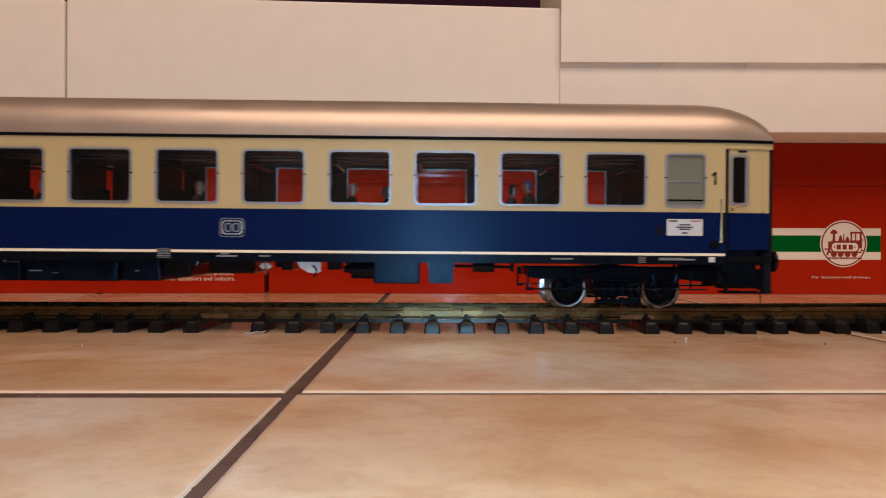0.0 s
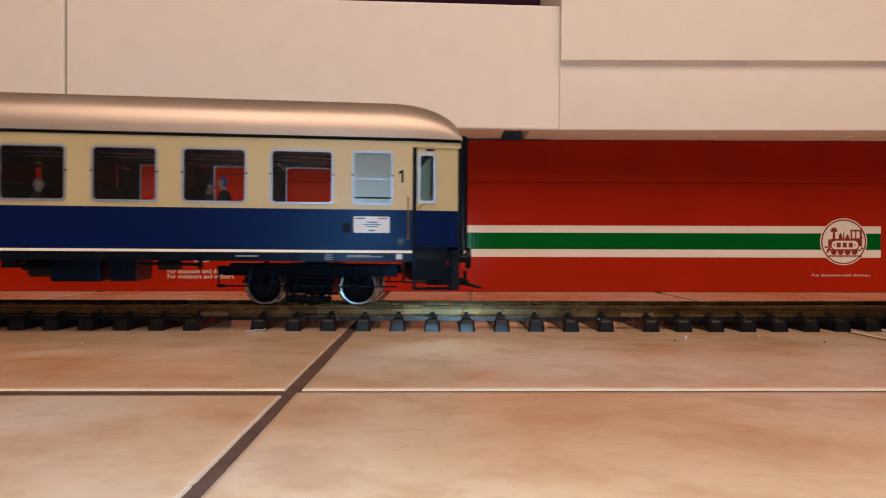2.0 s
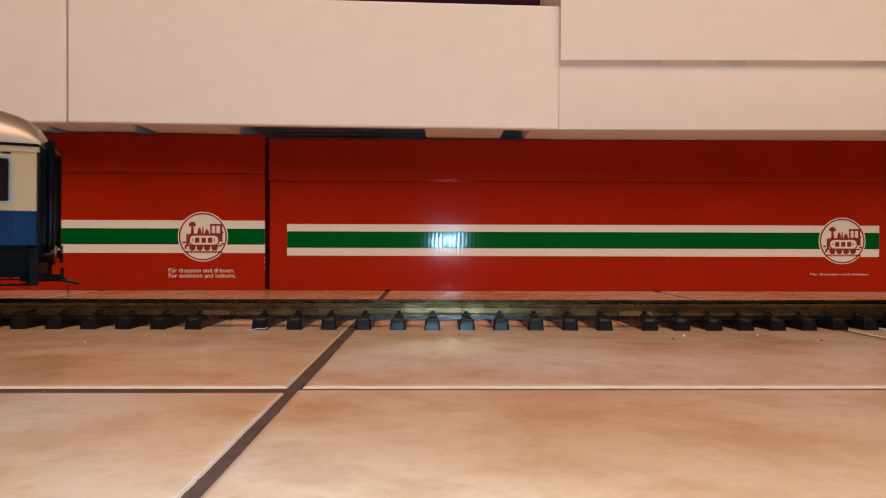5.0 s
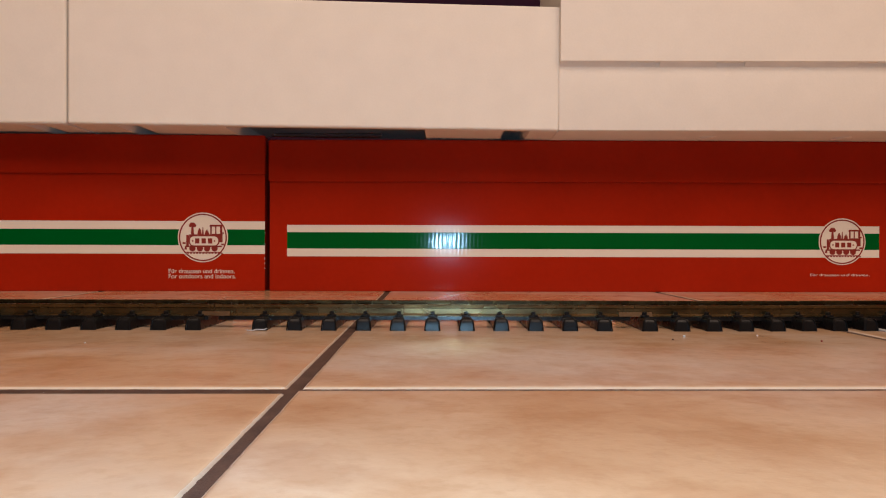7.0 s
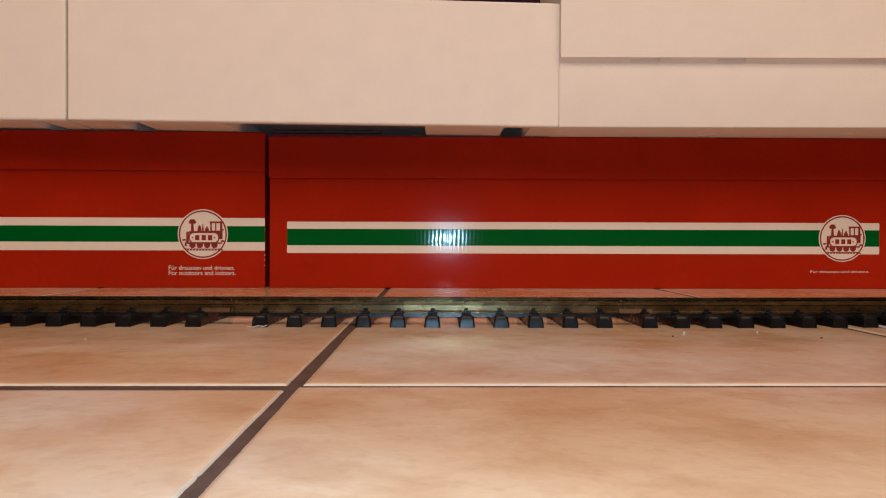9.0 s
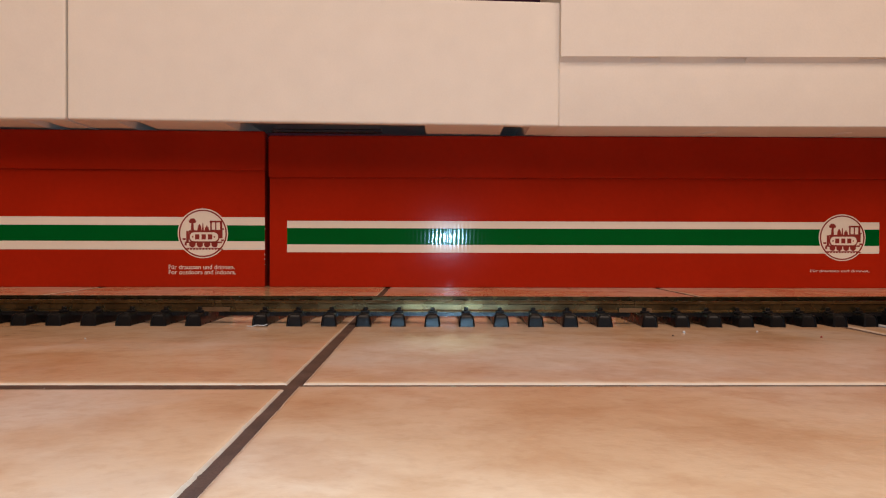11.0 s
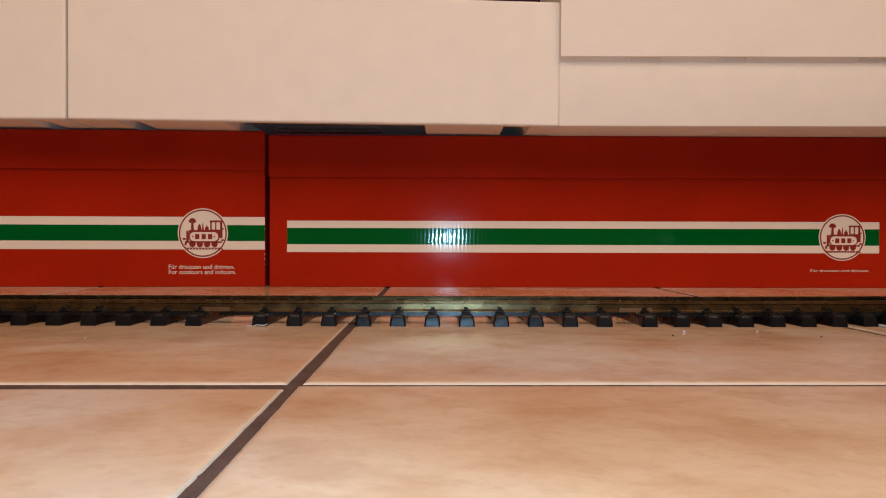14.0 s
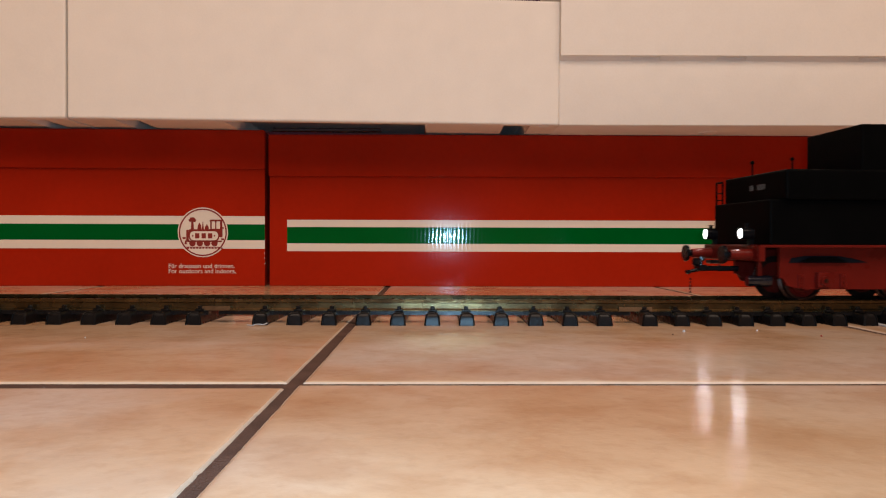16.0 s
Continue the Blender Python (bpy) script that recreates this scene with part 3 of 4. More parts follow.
def end_part(x_door, x_end):
    """The tapering end beside the door: door leaf, post and end wall."""
    s = 1 if x_end > x_door else -1
    for sgn in (-1, 1):
        y0, y1 = sgn * 0.0625, sgn * 0.0585
        xm = x_door + s * 0.0035
        wx0, wx1 = x_door + s * 0.0055, x_door + s * 0.0165
        # cream parts round the door light
        b = bmesh.new()

        def y_at(x, plane):
            t = (x - x_door) / (x_end - x_door)
            return y0 + (y1 - y0) * t - sgn * plane

        def plate(xa, xb, za, zb, d=0.0014, th=0.0016):
            outline_bm([(xa, y_at(xa, d)), (xb, y_at(xb, d)), (xb, y_at(xb, d + th)), (xa, y_at(xa, d + th))], za, zb, axis="z", bm=b)
        plate(xm, wx0, 0.0741, 0.1215)
        plate(wx1, x_end, 0.0741, 0.1215)
        plate(wx0, wx1, 0.0741, 0.0808)
        plate(wx0, wx1, 0.1160, 0.1215)
        door = part("door", b, CREAM, coach, "cream and blue entrance door")
        b = bmesh.new()
        plate(x_door, x_end, 0.1215, 0.1270, 0.0, 0.0020)
        part("door_header", b, CREAM, coach)
        b = bmesh.new()
        plate(xm, x_end, 0.0465, 0.0741)
        part("door_panel", b, BLUE, door, "blue lower door panel")
        b = bmesh.new()
        plate(x_door + s * 0.0003, xm, 0.0372, 0.1215, 0.0030, 0.001)
        part("door_gap", b, STEP_BLACK, door)
        b = bmesh.new()
        for za, zb, mat in ((0.0756, 0.1200, CREAM), (0.0480, 0.0752, BLUE)):
            b = bmesh.new()
            plate(x_end - s * 0.0072, x_end - s * 0.0066, za, zb, 0.0010, 0.001)
            plate(x_door + s * 0.0192, x_door + s * 0.0198, za, zb, 0.0010, 0.001)
            part("hinge_strip", b, mat, door)
        # light in the door
        b = ring_bm(rounded(min(wx0, wx1) - 0.0014, max(wx0, wx1) + 0.0014, 0.0794, 0.1174, 0.0030),
                    rounded(min(wx0, wx1) + 0.0006, max(wx0, wx1) - 0.0006, 0.0814, 0.1154, 0.0020), y_at(wx0, 0.0006), y_at(wx0, 0.0022))
        light = part("door_window", b, ALU, door, "aluminium framed door window", smooth=False)
        p = part("pane", box_bm(min(wx0, wx1), max(wx0, wx1), min(y_at(wx0, 0.0017), y_at(wx0, 0.0023)), max(y_at(wx0, 0.0017), y_at(wx0, 0.0023)), 0.0808, 0.1160), GLASS, door)
        p.visible_shadow = False
        # handle and grab rail
        b = tube_bm((x_door + s * 0.0050, y_at(x_door, -0.0008), 0.0772), (x_door + s * 0.0102, y_at(x_door, -0.0008), 0.0792), 0.0007, 8)
        tube_bm((x_door + s * 0.0055, y_at(x_door, -0.0012), 0.0760), (x_door + s * 0.0055, y_at(x_door, 0.0020), 0.0775), 0.0010, 8, bm=b)
        part("handle", b, GILT, door, "small brass door handle", smooth=True)
        xg = x_door - s * 0.0032
        b = tube_bm((xg, sgn * 0.0640, 0.0520), (xg, sgn * 0.0640, 0.0840), 0.0006, 8)
        for z in (0.0525, 0.0835):
            tube_bm((xg, sgn * 0.0620, z), (xg, sgn * 0.0641, z), 0.0008, 8, bm=b)
        part("grab_rail", b, GILT, coach, "thin brass grab rail", smooth=True)
        # steps under the door
        b = bmesh.new()
        xs0, xs1 = sorted((x_door + s * 0.002, x_end - s * 0.009))
        box_bm(xs0, xs1, -0.0520 if sgn < 0 else 0.030, -0.030 if sgn < 0 else 0.0520, 0.0280, 0.0475, 0.0006, 1, bm=b)
        part("step_box", b, STEP_BLACK, coach)
        b = bmesh.new()
        for z, d in ((0.0285, 0.0640), (0.0150, 0.0620)):
            ya, yb = sorted((sgn * d, sgn * 0.046))
            box_bm(xs0 - 0.001, xs1 + 0.002, ya, yb, z - 0.0008, z + 0.0006, 0.0003, 1, bm=b)
        for x in (xs0, xs1 + 0.001):
            ya, yb = sorted((sgn * 0.0610, sgn * 0.0585))
            box_bm(x - 0.0012, x + 0.0012, ya, yb, 0.0145, 0.0430, 0.0003, 1, bm=b)
        part("footstep", b, BOGIE, coach)
        xb0, xb1 = sorted((x_end - s * 0.0070, x_end - s * 0.0005))
        ya, yb = sorted((sgn * 0.0592, sgn * 0.0540))
        part("corner_post", box_bm(xb0, xb1, ya, yb, 0.0140, 0.0440, 0.0006, 1), STEP_BLACK, coach)
        # buffer
        b = tube_bm((x_end - s * 0.004, sgn * 0.0390, 0.0380), (x_end + s * 0.0080, sgn * 0.0390, 0.0380), 0.0036, 14)
        tube_bm((x_end + s * 0.0078, sgn * 0.0390, 0.0380), (x_end + s * 0.0104, sgn * 0.0390, 0.0380), 0.0084, 22, bm=b)
        part("buffer", b, BLACK, coach, smooth=True)
    # end wall, gangway and coupling
    xa, xb = sorted((x_end - s * 0.002, x_end + s * 0.0006))
    part("end_wall", box_bm(xa, xb, -0.0580, 0.0580, 0.0372, 0.1300, 0.0006, 1), STEP_BLACK, coach)
    xa, xb = sorted((x_end, x_end + s * 0.0070))
    part("gangway", ring_bm(rounded(-0.034, 0.034, 0.040, 0.134, 0.008), rounded(-0.024, 0.024, 0.046, 0.124, 0.006), xa, xb, axis="x"), BLACK, coach, "black rubber gangway bellows")
    b = bmesh.new()
    for sgn in (-1, 1):
        tube_bm((x_end + s * 0.0060, sgn * 0.033, 0.044), (x_end + s * 0.0060, sgn * 0.033, 0.130), 0.0034, 12, bm=b)
    tube_bm((x_end + s * 0.0060, -0.033, 0.131), (x_end + s * 0.0060, 0.033, 0.131), 0.0040, 12, bm=b)
    part("gangway_tube", b, BLACK, coach, smooth=True)
    b = box_bm(min(x_end - s * 0.02, x_end + s * 0.014), max(x_end - s * 0.02, x_end + s * 0.014), -0.004, 0.004, 0.0150, 0.0210, 0.001, 1)
    tube_bm((x_end + s * 0.012, 0, 0.0165), (x_end + s * 0.0270, 0, 0.0125), 0.0018, 8, 0.0010, bm=b)
    box_bm(min(x_end + s * 0.0100, x_end + s * 0.0150), max(x_end + s * 0.0100, x_end + s * 0.0150), -0.007, 0.007, 0.0150, 0.0190, 0.0008, 1, bm=b)
    tube_bm((x_end + s * 0.0125, 0, 0.018), (x_end + s * 0.0125, 0, 0.027), 0.0016, 8, bm=b)
    part("coupling_hook", b, BLACK, coach, smooth=True)
    b = bmesh.new()
    for i in range(5):
        z = 0.0110 - i * 0.0022
        tube_bm((x_end + s * 0.0175, 0, z), (x_end + s * 0.0175, 0, z - 0.0016), 0.0007, 6, bm=b)
    part("chain", b, BLACK, coach)


end_part(DOOR, END)
end_part(FAR_END + 0.037, FAR_END)


def roof():
    """An arched roof, drawn down at both ends."""
    b = bmesh.new()
    rings = []
    stations = [FAR_END - 0.001, FAR_END + 0.0015, FAR_END + 0.006, FAR_END + 0.014, FAR_END + 0.026, FAR_END + 0.042, FAR_END + 0.06]
    n = 26
    mid_st = [stations[-1] + (0.046 - stations[-1]) * i / 8 for i in range(1, 8)]
    ends = [END - 0.061, END - 0.048, END - 0.036, END - 0.026, END - 0.017, END - 0.009, END - 0.003, END + 0.001]
    for x in stations + mid_st + ends:
        d = min(x - FAR_END, END - x)
        t = max(0.0, 1 - (d + 0.001) / 0.056)
        drop = (1 - math.sqrt(max(0.0, 1 - t ** 2.2))) * 0.80
        rise = 0.0312 * (1 - drop) + 0.0012
        half = 0.0632 - 0.0044 * max(0.0, 1 - d / 0.034)
        ring = []
        for i in range(n + 1):
            a = math.pi * i / n
            c, s_ = math.cos(a), math.sin(a)
            ring.append(b.verts.new((x, half * math.copysign(abs(c) ** 0.46, c), 0.1272 + rise * max(0.0, s_) ** 0.80)))
        rings.append(ring)
    for p, q in zip(rings, rings[1:]):
        for i in range(n):
            b.faces.new((p[i], p[i + 1], q[i + 1], q[i]))
        b.faces.new((p[0], q[0], q[n], p[n]))
    b.faces.new(rings[0])
    b.faces.new(rings[-1][::-1])
    bmesh.ops.recalc_face_normals(b, faces=b.faces[:])
    r = part("roof", b, ROOF, coach, "satin silver arched roof", smooth=True)
    for sgn in (-1, 1):
        g = bmesh.new()
        ya, yb = sorted((sgn * 0.0630, sgn * 0.0638))
        box_bm(FAR_END + 0.037, DOOR, ya, yb, 0.1256, 0.1280, 0.0003, 1, bm=g)
        outline_bm([(DOOR, sgn * 0.0630), (DOOR, sgn * 0.0638), (END, sgn * 0.0597), (END, sgn * 0.0589)], 0.1256, 0.1280, axis="z", bm=g)
        part("gutter", g, BLACK, r, "thin black gutter")


roof()


def coach_window(x0, x1, y, sgn, frosted):
    o, i = rounded(x0 - 0.0010, x1 + 0.0010, WIN_Z[0] - 0.0010, WIN_Z[1] + 0.0010, 0.0034), rounded(x0 + 0.0006, x1 - 0.0006, WIN_Z[0] + 0.0006, WIN_Z[1] - 0.0006, 0.0026)
    ya, yb = sorted((y + sgn * 0.0009, y - sgn * 0.0012))
    w = part("window", ring_bm(o, i, ya, yb), ALU, coach, "aluminium framed window")
    ya, yb = sorted((y - sgn * 0.0008, y - sgn * 0.0014))
    p = part("pane", box_bm(x0, x1, ya, yb, WIN_Z[0], WIN_Z[1]), FROSTED if frosted else GLASS, w, "milky pane" if frosted else "")
    p.visible_shadow = frosted
    for x in (x0 - 0.0006, x1 + 0.0006):
        b = box_bm(x - 0.0008, x + 0.0008, y + sgn * 0.0013 if sgn < 0 else y - 0.0002, y + 0.0002 if sgn < 0 else y + 0.0013, 0.0990, 0.1000)
        part("latch", b, BLACK, w)
    if frosted:
        b = bmesh.new()
        ya, yb = sorted((y - sgn * 0.0002, y - sgn * 0.0009))
        box_bm(x0, x1, ya, yb, 0.0965, 0.0974, bm=b)
        part("transom", b, ALU, w)
        b = box_bm(x0, x1, ya, yb, 0.0823, 0.0836)
        part("rail_bar", b, BLACK, w)


for x0, x1 in wins:
    coach_window(x0, x1, -0.0625, -1, False)
    coach_window(x0, x1, 0.0625, 1, False)
coach_window(*small, -0.0625, -1, True)
coach_window(*small, 0.0625, 1, True)

# Inside: floor, compartment walls, benches with headrests, luggage racks, figures.
part("coach_floor", box_bm(FAR_END + 0.004, END - 0.003, -0.0605, 0.0605, 0.0375, 0.0420), BLACK, coach)
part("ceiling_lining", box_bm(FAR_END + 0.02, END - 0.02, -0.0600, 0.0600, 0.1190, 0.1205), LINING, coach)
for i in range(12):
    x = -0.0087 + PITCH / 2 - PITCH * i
    part("partition", box_bm(x - 0.0012, x + 0.0012, -0.0595, 0.0220, 0.042, 0.119), WOOD, coach, "brown compartment wall in painted shade")
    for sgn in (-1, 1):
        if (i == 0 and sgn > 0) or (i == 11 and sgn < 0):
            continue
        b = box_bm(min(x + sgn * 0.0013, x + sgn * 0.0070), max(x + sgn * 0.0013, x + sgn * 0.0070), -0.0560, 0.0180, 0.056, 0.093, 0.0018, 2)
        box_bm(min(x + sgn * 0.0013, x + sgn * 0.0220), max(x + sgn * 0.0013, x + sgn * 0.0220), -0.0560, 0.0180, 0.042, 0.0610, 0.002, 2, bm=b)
        part("bench", b, SEAT, coach, "upholstered bench in painted shade")
        b = bmesh.new()
        for y in (-0.050, -0.030, -0.010, 0.010):
            tube_bm((x + sgn * 0.002, y, 0.1085), (x + sgn * 0.0125, y, 0.1085), 0.0007, 6, bm=b)
        tube_bm((x + sgn * 0.0125, -0.056, 0.1088), (x + sgn * 0.0125, 0.018, 0.1088), 0.0009, 6, bm=b)
        part("luggage_rack", b, RACK, coach)
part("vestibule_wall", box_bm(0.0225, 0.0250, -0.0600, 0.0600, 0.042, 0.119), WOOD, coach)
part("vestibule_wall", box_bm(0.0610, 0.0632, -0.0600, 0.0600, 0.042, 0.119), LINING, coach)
b = bmesh.new()
for y, z in ((-0.0520, 0.1135), (-0.0500, 0.1110)):
    tube_bm((FAR_END + 0.04, y, z), (0.020, y, z), 0.0010, 10, bm=b)
part("rack_rail", b, RACK, coach, "glossy dark rack rails", smooth=True)
b = bmesh.new()
for z in (0.0800, 0.0835):
    tube_bm((FAR_END + 0.04, 0.0590, z), (0.020, 0.0590, z), 0.0007, 6, bm=b)
part("corridor_rail", b, BLACK, coach)


def figurine(x, y, face, coat, cap=None, tall=0.0):
    """A plain seated doll: one smooth mesh."""
    b = bmesh.new()
    bmesh.ops.create_uvsphere(b, u_segments=14, v_segments=10, radius=1.0, matrix=Matrix.LocRotScale((x, y, 0.0915), None, (0.0036, 0.0034, 0.0049)))
    bmesh.ops.create_uvsphere(b, u_segments=10, v_segments=6, radius=1.0, matrix=Matrix.LocRotScale((x + face * 0.0036, y, 0.0908), None, (0.0008, 0.0007, 0.0012)))
    bmesh.ops.create_cone(b, cap_ends=True, segments=10, radius1=0.0022, radius2=0.0018, depth=0.006, matrix=Matrix.Translation((x - face * 0.0004, y, 0.0866)))
    bmesh.ops.create_uvsphere(b, u_segments=14, v_segments=10, radius=1.0, matrix=Matrix.LocRotScale((x - face * 0.001, y, 0.0745), None, (0.0058, 0.0095, 0.0122)))
    for v in b.verts:
        v.co.z += tall
    d = part("doll", b, coat, coach, "plain seated toy doll", smooth=True)
    d.data.materials.append(cap or coat)
    d.data.materials.append(SEAT)
    for f in d.data.polygons:
        f.material_index = 1 if f.center.z > 0.0936 + tall or (f.center.z > 0.0885 + tall and (f.center.x - x) * face < -0.0006) else 2 if f.center.z < 0.0862 + tall else 0


figurine(-0.0087 - 7 * PITCH + 0.009, -0.036, 1, DOLL_PALE, DOLL_DARK)
figurine(-0.0087 - 5 * PITCH + 0.001, -0.034, 1, DOLL_PALE, DOLL_DARK)
figurine(-0.0087 - 3 * PITCH - 0.008, -0.030, 1, DOLL_PALE, DOLL_DARK)
figurine(-0.0087 - 1 * PITCH + 0.0015, -0.034, -1, DOLL_PALE, DOLL_BLUE, 0.003)
figurine(-0.0087 - 1 * PITCH - 0.0095, -0.030, 1, DOLL_DARK, SEAT)
figurine(-0.0087 - 3 * PITCH + 0.016, 0.000, -1, DOLL_DARK)

# Markings
b = ring_bm(rounded(-0.2989, -0.2808, 0.0532, 0.0670, 0.0030), rounded(-0.2984, -0.2813, 0.0537, 0.0665, 0.0026), -0.0628, -0.0624)
part("badge_border", b, DIM_MARK, coach)
badge = part("railway_badge", outline_bm(rounded(-0.2972, -0.2825, 0.0552, 0.0652, 0.0026), -0.0629, -0.0624), MARK, coach, "pale rounded badge")
part("badge_field", outline_bm(rounded(-0.2966, -0.2831, 0.0557, 0.0647, 0.0022), -0.0631, -0.0627), BLUE, badge)
b = bmesh.new()
for x0 in (-0.2950, -0.2893):
    ring_o, ring_i = rounded(x0, x0 + 0.0050, 0.0570, 0.0634, 0.0014), rounded(x0 + 0.0010, x0 + 0.0040, 0.0579, 0.0625, 0.0006)
    ring_bm(ring_o, ring_i, -0.0633, -0.0629, bm=b)
parts_of("badge_bar", b, DIM_MARK, badge)
part("class_digit", outline_bm([(0.0646, 0.0945), (0.0662, 0.0945), (0.0662, 0.1040), (0.0648, 0.1040), (0.0626, 0.1022), (0.0626, 0.1006), (0.0646, 0.1019)], -0.0629, -0.0624), BLACK, coach, "black class numeral")
plate = part("route_plate", outline_bm(rounded(0.0294, 0.0561, 0.0568, 0.0690, 0.0008), -0.0630, -0.0624), LABEL_WHITE, coach, "white route plate with small print")
b = bmesh.new()
for x0, x1, z in ((0.0308, 0.0375, 0.0675), (0.0385, 0.0470, 0.0647), (0.0362, 0.0490, 0.0630), (0.0385, 0.0470, 0.0615), (0.0405, 0.0450, 0.0587)):
    box_bm(x0, x1, -0.0632, -0.0628, z - 0.0004, z + 0.0005, bm=b)
parts_of("print_bar", b, BLACK, plate)
part("print_bar", box_bm(0.0475, 0.0545, -0.0632, -0.0628, 0.0672, 0.0680), PRINT_RED, plate)
b = bmesh.new()
for x0, x1, z in ((-0.3010, -0.2860, 0.0408), (-0.2700, -0.2620, 0.0410), (-0.0560, -0.0400, 0.0405), (0.0240, 0.0370, 0.0408), (0.0385, 0.0510, 0.0405), (-0.2980, -0.2920, 0.0425)):
    box_bm(x0, x1, -0.0626, -0.0618, z - 0.0020, z - 0.0009, bm=b)
box_bm(0.0240, 0.0420, -0.0626, -0.0618, 0.0384, 0.0403, bm=b)
for i in range(4):
    box_bm(0.0085, 0.0140, -0.0626, -0.0618, 0.0366 + i * 0.0013, 0.0371 + i * 0.0013, bm=b)
parts_of("print_bar", b, DIM_MARK, coach)
part("marker_plate", box_bm(0.0610, 0.0655, -0.0632, -0.0618, 0.0372, 0.0412, 0.0003, 1), LABEL_WHITE, coach)
part("marker_plate", box_bm(-0.3440, -0.3340, -0.0632, -0.0616, 0.0372, 0.0452, 0.0003, 1), SOLE, coach, "small dark plate with pale lines")
b = bmesh.new()
for i in range(6):
    box_bm(-0.3434, -0.3346, -0.0634, -0.0631, 0.0379 + i * 0.0012, 0.0385 + i * 0.0012, bm=b)
parts_of("print_bar", b, DIM_MARK, coach)
part("vent_plate", box_bm(0.0215, 0.0268, -0.0631, -0.0618, 0.0568, 0.0640, 0.0003, 1), STEP_BLACK, coach)
part("socket", tube_bm((0.0645, -0.0648, 0.0500), (0.0645, -0.0620, 0.0500), 0.0031, 18), BLACK, coach, smooth=True)

# Gear under the floor
part("battery_box", box_bm(-0.5080, -0.4458, -0.056, 0.056, 0.0202, 0.0372, 0.0010, 2), GEAR, coach)
b = bmesh.new()
for i in range(4):
    box_bm(-0.4560 + i * 0.0028, -0.4552 + i * 0.0028, -0.0563, -0.0556, 0.0335, 0.0345, bm=b)
box_bm(-0.4575, -0.4567, -0.0563, -0.0556, 0.0335, 0.0365, bm=b)
box_bm(-0.4390, -0.4300, -0.0563, -0.0556, 0.0272, 0.0279, bm=b)
box_bm(-0.4220, -0.4180, -0.0563, -0.0556, 0.0258, 0.0262, bm=b)
box_bm(-0.3620, -0.3590, -0.0563, -0.0556, 0.0275, 0.0282, bm=b)
parts_of("print_bar", b, DIM_MARK, coach)
part("battery_box", box_bm(-0.4426, -0.3760, -0.056, 0.056, 0.0202, 0.0372, 0.0010, 2), GEAR, coach)
part("battery_box", box_bm(-0.3707, -0.3442, -0.056, 0.056, 0.0206, 0.0372, 0.0010, 2), GEAR, coach)
part("equipment_box", box_bm(-0.3440, -0.3230, -0.050, 0.010, 0.0235, 0.0372, 0.0015, 2), BLACK, coach)
part("equipment_box", box_bm(-0.3100, -0.2760, -0.050, 0.010, 0.0262, 0.0372, 0.0015, 2), BLACK, coach)
b = tube_bm((-0.3230, -0.048, 0.0350), (-0.3120, -0.048, 0.0350), 0.0018, 10)
tube_bm((-0.3190, -0.049, 0.0320), (-0.3190, -0.049, 0.0372), 0.0020, 10, bm=b)
part("valve", b, BLACK, coach, smooth=True)
part("warning_plate", outline_bm([(-0.2710, 0.0320), (-0.2690, 0.0343), (-0.2640, 0.0343), (-0.2620, 0.0320), (-0.2640, 0.0300), (-0.2690, 0.0300)], -0.0570, -0.0555), LABEL_WHITE, coach, "small pale lever plate")
part("lever", box_bm(-0.2672, -0.2658, -0.0570, -0.0540, 0.0255, 0.0372), PRINT_RED, coach)
part("brake_plate", outline_bm([(-0.2438, 0.0368), (-0.2259, 0.0368), (-0.2259, 0.0285), (-0.2290, 0.0268), (-0.2350, 0.0275), (-0.2410, 0.0310)], -0.0570, -0.0555), LABEL_WHITE, coach, "white brake changeover plate")
b = bmesh.new()
for i in range(5):
    a, c = radians(60 - i * 22), radians(60 - (i + 1) * 22)
    tube_bm((-0.2350 + 0.0060 * math.cos(a), -0.0574, 0.0285 + 0.0050 * math.sin(a)), (-0.2350 + 0.0060 * math.cos(c), -0.0574, 0.0285 + 0.0050 * math.sin(c)), 0.0008, 6, bm=b)
part("brake_pointer", b, BLACK, coach)
for x0, x1, z in ((-0.2600, -0.2560, 0.0310), (-0.2395, -0.2210, 0.0362), (-0.2215, -0.2110, 0.0295), (-0.2080, -0.2040, 0.0330), (-0.2555, -0.2470, 0.0290)):
    part("bracket", box_bm(x0, x1, -0.0540, -0.030, z, 0.0374, 0.0006, 1), BLACK, coach)
b = tube_bm((-0.2042, -0.046, 0.0290), (-0.1871, -0.046, 0.0290), 0.0062, 18)
tube_bm((-0.2100, -0.046, 0.0300), (-0.2042, -0.046, 0.0300), 0.0022, 12, 0.0035, bm=b)
part("air_tank", b, BLACK, coach, smooth=True)
part("generator_box", box_bm(-0.1871, -0.1527, -0.0560, 0.0, 0.0197, 0.0374, 0.0010, 2), GEAR, coach, "dark grey equipment box")
b = tube_bm((-0.1705, -0.0564, 0.0290), (-0.1705, -0.0555, 0.0290), 0.0014, 10)
box_bm(-0.1630, -0.1560, -0.0566, -0.0555, 0.0290, 0.0296, bm=b)
part("lock", b, BLACK, coach)
part("equipment_box", outline_bm([(-0.1472, 0.0374), (-0.1269, 0.0374), (-0.1284, 0.0201), (-0.1457, 0.0201)], -0.0550, -0.010), GEAR, coach)
b = tube_bm((-0.1270, -0.050, 0.0330), (-0.0828, -0.050, 0.0322), 0.0011, 8)
tube_bm((-0.1130, -0.050, 0.0325), (-0.0970, -0.050, 0.0325), 0.0042, 14, bm=b)
box_bm(-0.0850, -0.0820, -0.0520, -0.046, 0.0290, 0.0374, 0.0005, 1, bm=b)
part("brake_cylinder", b, BLACK, coach, smooth=True)


